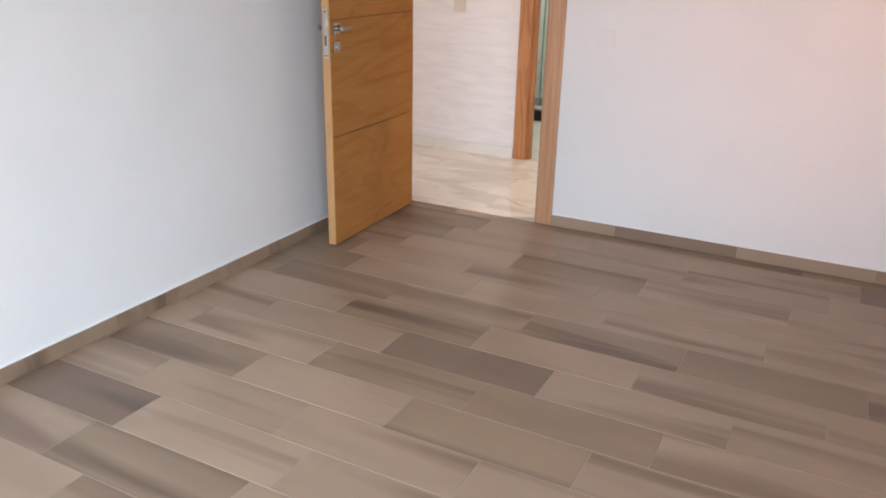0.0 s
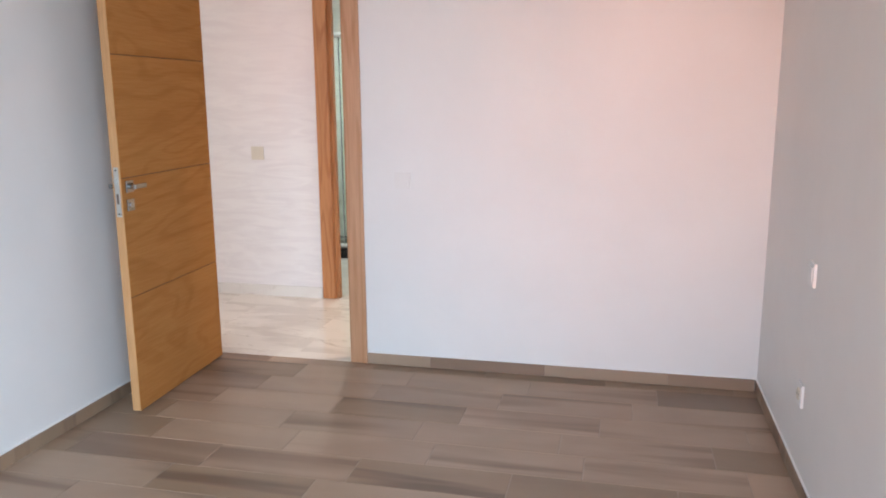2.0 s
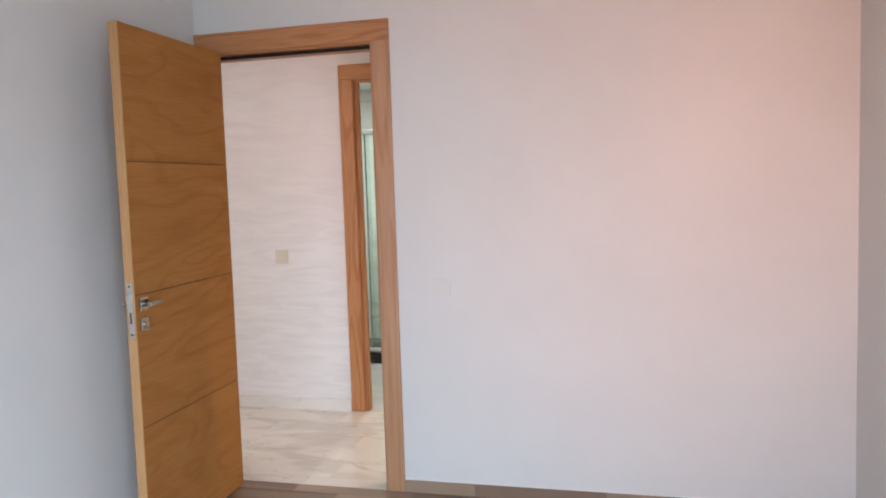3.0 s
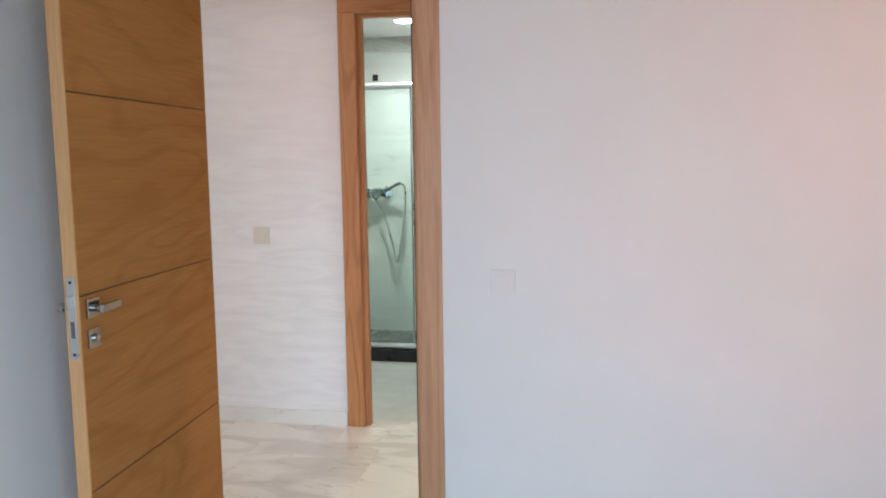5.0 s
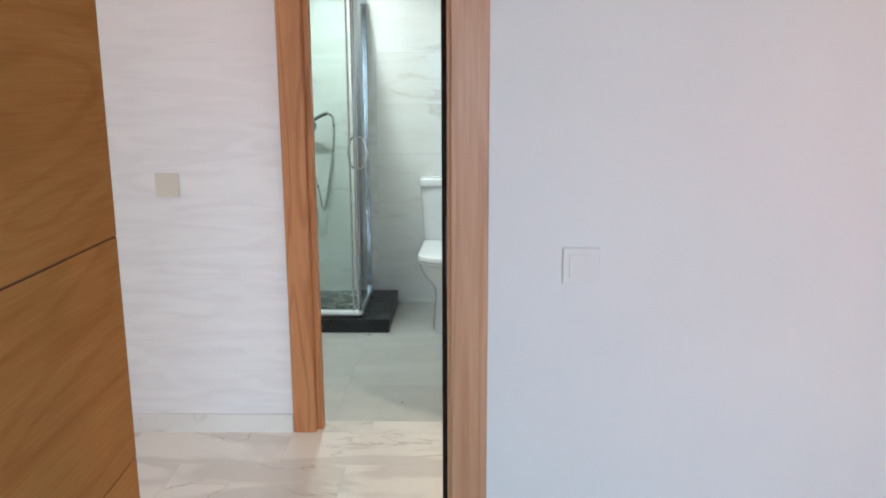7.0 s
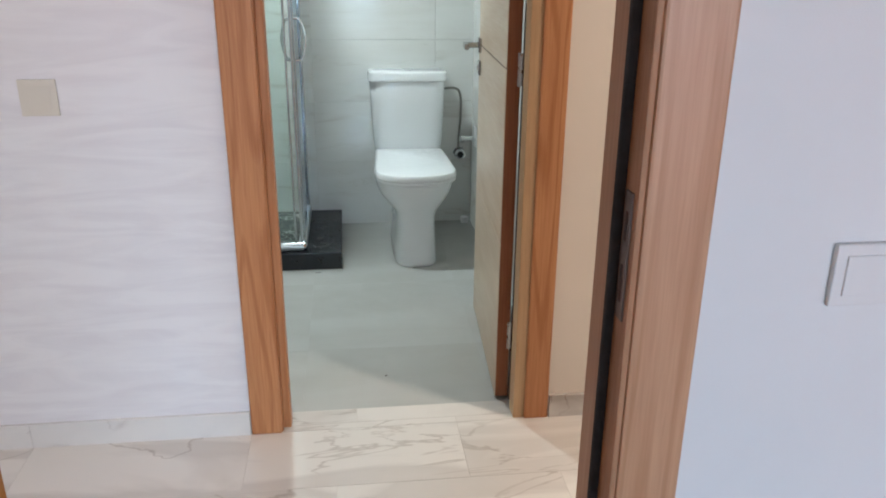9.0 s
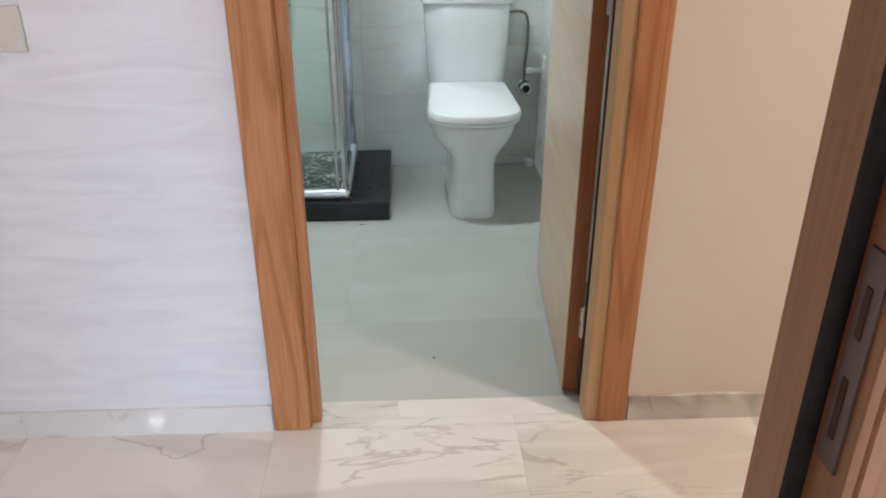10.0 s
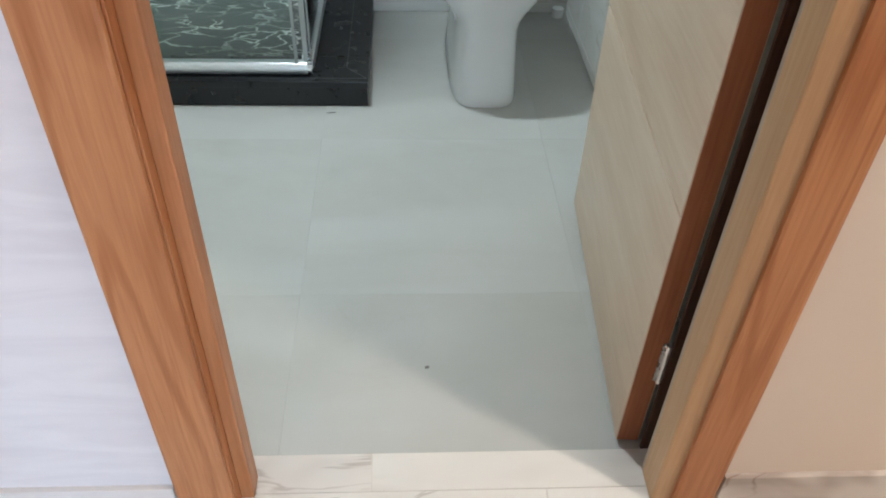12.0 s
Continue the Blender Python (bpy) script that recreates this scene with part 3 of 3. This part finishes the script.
# ---- bathroom things ----
TZ = 0.078                      # shower plinth's top
TX, TY = -1.886, 6.202          # its outer corner
SX, SY = -2.056, 6.246          # enclosure's corner
tray = thing("shower_tray", "black granite shower plinth with a veined grey stone floor", "shower tray")
part("front_curb", boxes((BX0 + 0.012, TX, TY, TY + 0.150, 0, TZ - 0.020), bevel=0.002), GRANITE, tray)
part("front_slab", boxes((BX0 + 0.012, TX + 0.002, TY - 0.004, TY + 0.150, TZ - 0.020, TZ), bevel=0.003), GRANITE, tray)
part("side_curb", boxes((TX - 0.160, TX, TY + 0.150, YB - 0.011, 0, TZ - 0.020), bevel=0.002), GRANITE, tray)
part("side_slab", boxes((TX - 0.160, TX + 0.002, TY + 0.1505, YB - 0.011, TZ - 0.020, TZ), bevel=0.003), GRANITE, tray)
part("stone_floor", boxes((BX0 + 0.012, TX - 0.1605, TY + 0.1505, YB - 0.011, 0, TZ - 0.004), bevel=0.002), SLATE, tray, "grey stone with white veins")
part("joint", boxes((TX - 0.062, TX - 0.0595, TY + 0.080, YB - 0.011, TZ - 0.001, TZ + 0.0006)), SLAB_JOINT, tray, "grey slab joint")
part("joint", boxes((BX0 + 0.012, TX - 0.004, TY + 0.0165, TY + 0.0185, TZ - 0.001, TZ + 0.0006)), SLAB_JOINT, tray, "grey slab joint")
jm = part("joint", boxes((0, 0.086, -0.001, 0.001, -0.001, 0.0006)), SLAB_JOINT, tray, "grey slab joint")
jm.matrix_basis = pose(TX - 0.0605, TY + 0.080, TZ, 0, 0, -47)

EZ0, EZ1 = TZ, 1.850
shower = thing("shower_enclosure", "corner shower enclosure of clear glass in polished aluminium", "shower enclosure")


def rail(z, r, name):
    bm = tube(bmesh.new(), [(BX0 + 0.012, SY, z), (SX + 0.004, SY, z)], r, 20)
    front = part(name, bm, RAIL, shower, smooth=True)
    cap = part("end_cap", disc(bmesh.new(), (SX + 0.003, SY, z), (1, 0, 0), r * 1.04, 0.016, 20, 0.004), CHROME, front, smooth=True)
    return front


rail(EZ0 + 0.021, 0.021, "front_bottom_rail")
rail(EZ1 - 0.021, 0.021, "front_top_rail")
for z, nm in ((EZ0 + 0.018, "side_bottom_rail"), (EZ1 - 0.021, "side_top_rail")):
    part(nm, boxes((SX - 0.018, SX + 0.018, SY + 0.020, YB - 0.012, z - 0.018, z + 0.018), bevel=0.006), RAIL, shower, smooth=True)
GZ0, GZ1 = EZ0 + 0.036, EZ1 - 0.036
part("wall_profile", boxes((SX - 0.012, SX + 0.010, YB - 0.030, YB - 0.011, EZ0, EZ1), bevel=0.003), ALU, shower)
part("wall_profile", boxes((BX0 + 0.012, BX0 + 0.045, SY - 0.016, SY + 0.016, EZ0 + 0.04, EZ1 - 0.04), bevel=0.003), ALU, shower)
part("corner_profile", boxes((SX - 0.008, SX + 0.006, SY - 0.006, SY + 0.008, GZ0, GZ1), bevel=0.003), ALU, shower)
fd = part("front_sliding_door", boxes((-2.47, SX - 0.030, SY - 0.010, SY - 0.005, GZ0, GZ1)), GLASS, shower, "clear glass sliding door")
part("edge_profile", boxes((SX - 0.032, SX - 0.022, SY - 0.013, SY - 0.002, GZ0, GZ1), bevel=0.003), ALU, fd)
part("edge_profile", boxes((-2.478, -2.466, SY - 0.013, SY - 0.002, GZ0, GZ1), bevel=0.003), ALU, fd)
part("front_fixed_pane", boxes((BX0 + 0.04, -2.44, SY + 0.004, SY + 0.009, GZ0, GZ1)), GLASS, shower, "clear glass pane")
sd = part("side_sliding_door", boxes((SX + 0.004, SX + 0.009, SY + 0.030, SY + 0.32, GZ0, GZ1)), GLASS, shower, "clear glass sliding door")
part("edge_profile", boxes((SX + 0.001, SX + 0.012, SY + 0.022, SY + 0.034, GZ0, GZ1), bevel=0.003), ALU, sd)
part("side_fixed_pane", boxes((SX - 0.009, SX - 0.004, SY + 0.30, YB - 0.04, GZ0, GZ1)), GLASS, shower, "clear glass pane")
part("edge_profile", boxes((SX - 0.011, SX - 0.002, SY + 0.296, SY + 0.308, GZ0, GZ1), bevel=0.003), ALU, shower)


bm = bmesh.new()
tube(bm, smooth_path([(SX + 0.007, SY + 0.05, 0.90), (SX + 0.037, SY + 0.05, 0.91), (SX + 0.055, SY + 0.05, 0.985), (SX + 0.037, SY + 0.05, 1.06), (SX + 0.007, SY + 0.05, 1.07)], 6), 0.006, 10)
part("door_handle", bm, CHROME, sd, "curved chrome handle", smooth=True)
bm = tube(bmesh.new(), smooth_path([(SX + 0.006, SY + 0.05, 0.90), (SX - 0.024, SY + 0.05, 0.91), (SX - 0.042, SY + 0.05, 0.985), (SX - 0.024, SY + 0.05, 1.06), (SX + 0.006, SY + 0.05, 1.07)], 6), 0.006, 10)
part("inner_handle", bm, CHROME, sd, "curved chrome handle", smooth=True)

# mixer with hand shower
MX, MZ, MY = -2.475, 1.105, YB - 0.011
mixer = thing("shower_mixer", "chrome wall shower mixer with a hand shower and hose", "shower mixer")
part("body", tube(bmesh.new(), [(MX - 0.085, MY - 0.060, MZ), (MX + 0.085, MY - 0.060, MZ)], 0.026, 20), MIXER, mixer, smooth=True)
for dx in (-0.075, 0.075):
    part("wall_rose", disc(bmesh.new(), (MX + dx, MY, MZ), (0, -1, 0), 0.036, 0.014, 28, 0.005), MIXER, mixer, smooth=True)
    part("inlet", tube(bmesh.new(), [(MX + dx, MY - 0.01, MZ), (MX + dx, MY - 0.05, MZ)], 0.016, 16), MIXER, mixer, smooth=True)
part("cap", disc(bmesh.new(), (MX, MY - 0.075, MZ), (0, -1, 0), 0.040, 0.034, 28, 0.010), MIXER, mixer, smooth=True)
part("lever", boxes((MX - 0.010, MX + 0.010, MY - 0.175, MY - 0.100, MZ - 0.008, MZ + 0.008), bevel=0.004), MIXER, mixer, smooth=True)
part("outlet", tube(bmesh.new(), [(MX, MY - 0.06, MZ - 0.02), (MX, MY - 0.06, MZ - 0.055)], 0.011, 14), MIXER, mixer, smooth=True)
part("bracket", tube(bmesh.new(), [(MX + 0.06, MY - 0.066, MZ + 0.02), (MX + 0.095, MY - 0.085, MZ + 0.045)], 0.014, 14), MIXER, mixer, smooth=True)
hs = part("hand_shower", tube(bmesh.new(), smooth_path([(MX + 0.050, MY - 0.085, MZ + 0.010), (MX + 0.11, MY - 0.090, MZ + 0.040), (MX + 0.16, MY - 0.100, MZ + 0.066), (MX + 0.20, MY - 0.115, MZ + 0.078)], 6), 0.012, 14), MIXER, mixer, smooth=True)
part("spray_head", disc(bmesh.new(), (MX + 0.035, MY - 0.080, MZ + 0.012), (-0.35, -0.9, -0.2), 0.034, 0.018, 24, 0.006), MIXER, hs, smooth=True)
hose = [(MX + 0.20, MY - 0.115, MZ + 0.078), (MX + 0.228, MY - 0.105, MZ + 0.045), (MX + 0.225, MY - 0.09, MZ - 0.10), (MX + 0.190, MY - 0.075, MZ - 0.33),
        (MX + 0.160, MY - 0.065, MZ - 0.485), (MX + 0.140, MY - 0.06, MZ - 0.49), (MX + 0.120, MY - 0.06, MZ - 0.38), (MX + 0.06, MY - 0.06, MZ - 0.16), (MX, MY - 0.06, MZ - 0.05)]
part("hose", tube(bmesh.new(), smooth_path(hose, 8), 0.007, 10), STEEL, mixer, "ribbed steel hose", smooth=True)
hook = thing("wall_hook", "small black square hook high on the shower wall", "hook")
part("plate", boxes((-2.495, -2.455, MY - 0.010, MY, 1.925, 1.970), bevel=0.003), DARKMETAL, hook)
part("peg", boxes((-2.485, -2.467, MY - 0.045, MY - 0.010, 1.938, 1.956), bevel=0.003), DARKMETAL, hook)

# toilet
CX = -1.547
wc = thing("toilet", "white close-coupled ceramic toilet with its lid closed", "toilet")
rings = []
for z, cy, rx, ry, p in ((0.000, 6.47, 0.099, 0.278, 4.0), (0.006, 6.47, 0.101, 0.280, 4.0), (0.05, 6.47, 0.096, 0.273, 4.2), (0.12, 6.47, 0.090, 0.264, 5.2), (0.190, 6.46, 0.088, 0.257, 4.6),
                         (0.222, 6.457, 0.092, 0.260, 3.8), (0.250, 6.45, 0.107, 0.268, 3.0), (0.278, 6.45, 0.135, 0.282, 2.6), (0.304, 6.45, 0.158, 0.293, 2.5), (0.332, 6.45, 0.171, 0.300, 2.5), (0.360, 6.45, 0.177, 0.303, 2.5), (0.378, 6.45, 0.178, 0.304, 2.5), (0.384, 6.45, 0.173, 0.299, 2.5)):
    rings.append(oval(CX, cy, z, rx, ry, 48, p, 0.26))
part("pan", loft(bmesh.new(), rings), CERAMIC, wc, smooth=True)


def seat_ring(z, inset):
    """D-shaped outline, straight at the back."""
    pts = []
    w, back, front = 0.181 - inset, 6.690 - inset, 6.146 + inset
    for i in range(33):
        a = math.pi * i / 32
        c, s = math.cos(a), math.sin(a)
        pts.append((CX - math.copysign(abs(c) ** 0.78, c) * w, 6.285 - (abs(s) ** 0.95) * (6.285 - front), z))
    pts += [(CX + w - 0.002, 6.36, z), (CX + w - 0.014, back - 0.012, z), (CX + w - 0.024, back, z), (CX, back, z), (CX - w + 0.024, back, z), (CX - w + 0.014, back - 0.012, z), (CX - w + 0.002, 6.36, z)]
    return pts


part("seat", loft(bmesh.new(), [seat_ring(0.386, 0.006), seat_ring(0.389, 0.003), seat_ring(0.398, 0.003), seat_ring(0.400, 0.006)]), SEATP, wc, smooth=True)
part("lid", loft(bmesh.new(), [seat_ring(0.402, 0.004), seat_ring(0.404, 0.001), seat_ring(0.420, 0.001), seat_ring(0.428, 0.006), seat_ring(0.431, 0.016)]), SEATP, wc, smooth=True)
rings = [oval(CX, 6.768, z, rx, ry, 48, 5.0) for z, rx, ry in ((0.384, 0.150, 0.070), (0.395, 0.158, 0.078), (0.45, 0.166, 0.083), (0.60, 0.176, 0.088), (0.745, 0.182, 0.090), (0.752, 0.180, 0.088))]
part("cistern", loft(bmesh.new(), rings), CERAMIC, wc, smooth=True)
rings = [oval(CX, 6.766, z, rx, ry, 48, 8.0) for z, rx, ry in ((0.753, 0.186, 0.090), (0.757, 0.190, 0.094), (0.782, 0.190, 0.094), (0.793, 0.186, 0.090), (0.797, 0.176, 0.080))]
part("cistern_lid", loft(bmesh.new(), rings), CERAMIC, wc, smooth=True)
part("flush_button", disc(bmesh.new(), (CX, 6.766, 0.797), (0, 0, 1), 0.022, 0.006, 24, 0.002), CHROME, wc, smooth=True)
part("supply_hose", tube(bmesh.new(), smooth_path([(CX + 0.182, 6.80, 0.700), (CX + 0.225, 6.805, 0.704), (CX + 0.262, 6.815, 0.690), (CX + 0.275, 6.825, 0.640), (CX + 0.276, 6.828, 0.55), (CX + 0.268, 6.825, 0.46), (CX + 0.266, 6.822, 0.395)], 6), 0.006, 10), HOSE, wc, "thin grey supply hose", smooth=True)

valve = thing("stop_valve", "round chrome stop valve on the tiled wall beside the toilet", "valve")
part("wall_rose", disc(bmesh.new(), (-1.276, MY, 0.372), (0, -1, 0), 0.030, 0.008, 28, 0.003), CHROME, valve, smooth=True)
part("stem", tube(bmesh.new(), [(-1.276, MY - 0.006, 0.372), (-1.276, MY - 0.045, 0.372)], 0.011, 14), CHROME, valve, smooth=True)
part("knob", disc(bmesh.new(), (-1.276, MY - 0.045, 0.372), (0, -1, 0), 0.026, 0.020, 24, 0.006), CHROME, valve, smooth=True)
tap = thing("angle_tap", "small chrome tap on the tiled side wall", "tap")
RX = BX1 - 0.011
part("knob_cap", disc(bmesh.new(), (-1.276, MY - 0.0645, 0.372), (0, -1, 0), 0.016, 0.002, 20), DARKMETAL, valve)
part("wall_plate", boxes((RX - 0.004, RX, 6.665, 6.735, 0.43, 0.53), bevel=0.002), PLASTIC, tap)
part("body", tube(bmesh.new(), [(RX - 0.006, 6.70, 0.470), (RX - 0.060, 6.70, 0.470)], 0.012, 14), CHROME, tap, smooth=True)
part("knob", disc(bmesh.new(), (RX - 0.058, 6.70, 0.470), (-1, 0, 0), 0.018, 0.024, 20, 0.004), CHROME, tap, smooth=True)
scrap = tagged(link_mesh("pipe_stub", tube(bmesh.new(), [(-1.245, 6.81, 0.0), (-1.245, 6.81, 0.030)], 0.020, 16), PLASTIC, True), "short white plastic pipe stub on the grey floor", "pipe")


def downlight(name, label, x, y, z, mat):
    d = thing(name, label, "ceiling spot")
    part("ring", loft(bmesh.new(), [oval(x, y, z, 0.085, 0.085, 40), oval(x, y, z - 0.006, 0.083, 0.083, 40), oval(x, y, z - 0.008, 0.068, 0.068, 40), oval(x, y, z - 0.001, 0.066, 0.066, 40)], cap=False), PLASTIC, d, smooth=True)
    part("diffuser", disc(bmesh.new(), (x, y, z), (0, 0, -1), 0.066, 0.003, 36), mat, d, "lit round diffuser")
    return d


downlight("ceiling_spot", "lit round white spot in the bathroom ceiling", -2.10, 6.20, ZB, GLOW_COOL)
downlight("ceiling_spot", "lit round white spot in the corridor ceiling", -0.62, 4.38, ZH, GLOW_WARM)
downlight("ceiling_spot", "lit round white spot in the open hall's ceiling", -3.80, 1.53, ZH, GLOW_HALL)

# ---- floor planks, tiles and skirtings ----
def piece(name, me, parent, at):
    ob = new(name, me)
    ob.parent = parent
    ob.location = at
    return ob


tile_meshes = {}


def tile_mesh(w, d, h, mat, ax="z", bevel=0.0012):
    """A thin tile from the origin over w by d, h thick up to the surface; ax: the way it faces."""
    key = (round(w, 3), round(d, 3), mat.name, ax)
    if key not in tile_meshes:
        b = bevel
        lo = [(0, 0, -h), (w, 0, -h), (w, d, -h), (0, d, -h)]
        mid = [(0, 0, -b), (w, 0, -b), (w, d, -b), (0, d, -b)]
        top = [(b, b, 0), (w - b, b, 0), (w - b, d - b, 0), (b, d - b, 0)]
        turn = {"z": lambda p: p, "-y": lambda p: (p[0], -p[2], p[1]), "-x": lambda p: (-p[2], p[0], p[1]), "+x": lambda p: (p[2], p[0], p[1])}[ax]
        vs = [turn(p) for p in lo + mid + top]
        fs = []
        for o in (0, 4):
            fs += [(o + i, o + (i + 1) % 4, o + 4 + (i + 1) % 4, o + 4 + i) for i in range(4)]
        fs.append((8, 9, 10, 11))
        if ax in ("+x", "-y"):
            fs = [f[::-1] for f in fs] if ax == "+x" else fs
        me = bpy.data.meshes.new("tile")
        me.from_pydata(vs, [], fs)
        me.materials.append(mat)
        bm = bmesh.new()
        bm.from_mesh(me)
        bmesh.ops.recalc_face_normals(bm, faces=bm.faces[:])
        bm.to_mesh(me)
        bm.free()
        tile_meshes[key] = me
    return tile_meshes[key]


PITCH, LEN, GAP, Y0 = 0.1895, 0.5755, 0.0024, 2.1455
starts = {0: -1.468, 1: -1.215, 2: -1.110, 3: 0.290, 5: -0.815, -1: -1.062, -2: -0.645, -3: -0.900, -4: -1.328, 7: 0.0}
darks = {(0, -1.468): 2, (1, -1.7905): 1, (-1, -1.6375): 1, (-4, -2.479): 2, (5, -1.3905): 1, (-2, -1.2205): 1, (7, 0.0): 2, (6, -1.1): 1}
k = math.floor((YS - Y0) / PITCH)
while Y0 + k * PITCH < YW:
    y0, y1 = max(YS, Y0 + k * PITCH), min(YW, Y0 + (k + 1) * PITCH)
    x = starts.get(k, rng.uniform(-1.6, -1.0))
    while x > XL:
        x -= LEN
    while x < XR:
        a, b = max(XL, x), min(XR, x + LEN)
        tone = next((v for (kk, xx), v in darks.items() if kk == k and abs(xx - x) < 0.06), None)
        if tone is None:
            tone = rng.choice((0, 0, 0, 0, 0, 1)) if k in starts else rng.choice((0, 0, 0, 1))
        if b - a > 0.02 and y1 - y0 > 0.02:
            me = tile_mesh(b - a - GAP, y1 - y0 - GAP, 0.008, (PL_LIGHT, PL_MID, PL_DARK)[tone])
            piece("plank", me, floor, (a + GAP / 2, y0 + GAP / 2, 0))
        x += LEN
    k += 1

# bedroom skirting, cut from the same planks
SK, ST = 0.056, 0.009
base1 = structure("baseboard", boxes((-1.428, XR - ST, YW - 0.005, YW, 0, SK - 0.002)), GROUT, "skirting of brown wood-look tile strips", "baseboard")
base2 = structure("baseboard", boxes((XR - 0.005, XR, YS, YW, 0, SK - 0.002)), GROUT, "skirting of brown wood-look tile strips", "baseboard")
base3 = structure("baseboard", boxes((XL, XL + 0.005, YS, YW, 0, SK - 0.002)), GROUT, "skirting of brown wood-look tile strips", "baseboard")
x, i = -1.428, 1
while x < XR - ST:
    b = min(XR - ST, x + (0.33 if i == 1 else LEN))
    # pale tone throughout: the window light on this wall is put into the colour
    piece("skirting_tile", tile_mesh(b - x - 0.0015, SK, ST, PL_LIGHT, "-y"), base1, (x, YW - ST, 0))
    x, i = b, i + 1
for base, face, ax in ((base2, XR - ST, "-x"), (base3, XL + ST, "+x")):
    y = YS
    while y < YW - ST:
        b = min(YW - ST, y + LEN)
        # mid tone throughout: the side walls' shade is put into the colour
        piece("skirting_tile", tile_mesh(b - y - 0.0015, SK, ST, PL_MID, ax), base, (face, y, 0))
        y, i = b, i + 1

bead = (SK + 0.0006, SK + 0.0050)
part("sealant_bead", boxes((-1.428, XR - ST, YW - 0.005, YW, *bead), bevel=0.001), CAULK, base1, "thin white sealant line")
part("sealant_bead", boxes((XR - 0.007, XR, YS, YW, *bead), bevel=0.001), CAULK, base2, "thin white sealant line")
part("sealant_bead", boxes((XL, XL + 0.007, YS, YW, *bead), bevel=0.001), CAULK, base3, "thin white sealant line")

# corridor tiles
G2 = 0.0009


def tile_rows(parent, mat, rows, x0, x1, step, name="tile", h=0.008, z=0.0, gap=G2):
    for y0, y1, start in rows:
        x = start
        while x > x0:
            x -= step
        while x < x1:
            a, b = max(x0, x), min(x1, x + step)
            if b - a > 0.02:
                piece(name, tile_mesh(b - a - gap, y1 - y0 - gap, h, mat, "z", gap * 0.5), parent, (a + gap / 2, y0 + gap / 2, z))
            x += step


tile_rows(floor_hall, MARBLE_F, [(YW2, 4.057, -1.25), (4.057, 4.657, -1.90), (4.657, YH - 0.006, -1.546)], HX0, HX1, 0.6)
tile_rows(floor_open, MARBLE_F, [(YW2 - 0.6 * (i + 1), YW2 - 0.6 * i, -2.9 - 0.2 * i) for i in range(4)] + [(YHALL, YW2 - 2.4, -3.1)], HX0, XL - 0.1, 0.6)
tile_rows(floor_hall, MARBLE_F, [(YW + 0.001, YW2, -1.95)], D1A, D1B, 0.6)
tile_rows(floor_hall, MARBLE_F, [(4.9245, 4.955, -1.546)], -2.056, -1.332, 0.6)
tile_rows(floor_hall, MARBLE_F, [(4.955, 5.031, -1.842)], -2.056, -1.332, 0.6)
base4 = structure("baseboard", boxes((HX0, -2.148, YH - 0.004, YH, 0, 0.072)), GROUT_W, "skirting of polished veined marble strips", "baseboard")
base5 = structure("baseboard", boxes((-1.265, HX1, YH - 0.004, YH, 0, 0.072)), GROUT_W, "skirting of polished veined marble strips", "baseboard")
for base, x0, x1 in ((base4, HX0, -2.148), (base5, -1.265, HX1)):
    x = x0
    while x < x1 - 0.01:
        b = min(x1, x + ((x1 - x0) % 0.6 if x == x0 and base is base4 else 0.6))
        piece("skirting_tile", tile_mesh(b - x - 0.0004, 0.077, 0.010, MARBLE_S, "-y"), base, (x, YH - 0.010, -0.003))
        x = b

# bathroom tiles
tile_rows(floor_bath, BATH_F, [(5.0310, 5.43, -2.005), (5.43, 6.03, -2.005), (6.03, 6.63, -2.005), (6.63, YB, -2.005)], BX0, BX1, 0.6, h=0.007, z=-0.001, gap=0.0003)
for parent, ax, lo, hi, fixed in ((wall_bath_back, "-y", BX0, BX1, YB - 0.010), (wall_bath_right, "-x", YB1, YB - 0.010, BX1 - 0.010), (wall_bath_left, "+x", YB1, YB - 0.010, BX0 + 0.010)):
    z = -0.266
    row = 0
    while z < ZB:
        za, zb = max(0.0, z), min(ZB, z + 0.3)
        u = lo - 0.25
        while u < hi:
            a, b = max(lo, u), min(hi, u + 0.6)
            if b - a > 0.02 and zb - za > 0.02:
                at = (a + 0.0004, fixed, za + 0.0004) if ax == "-y" else (fixed, a + 0.0004, za + 0.0004)
                piece("tile", tile_mesh(b - a - 0.0008, zb - za - 0.0008, 0.009, BATH_W, ax, 0.0005), parent, at)
            u += 0.6
        z += 0.3

# grit left on the floor
for gx, gy, gw, gl, ang in ((-1.741, 5.225, 0.010, 0.007, 20), (-1.99, 6.165, 0.030, 0.004, 8)):
    bm = bmesh.new()
    loft(bm, [oval(0, 0, 0, gw / 2, gl / 2, 10), oval(0, 0, 0.002, gw / 2.4, gl / 2.4, 10), oval(0, 0, 0.003, gw / 5, gl / 5, 10)])
    g = tagged(link_mesh("dirt_speck", bm, GRIT), "tiny dark speck of grit on the grey bathroom floor", "dirt")
    g.matrix_basis = pose(gx, gy, -0.001, 0, 0, ang)
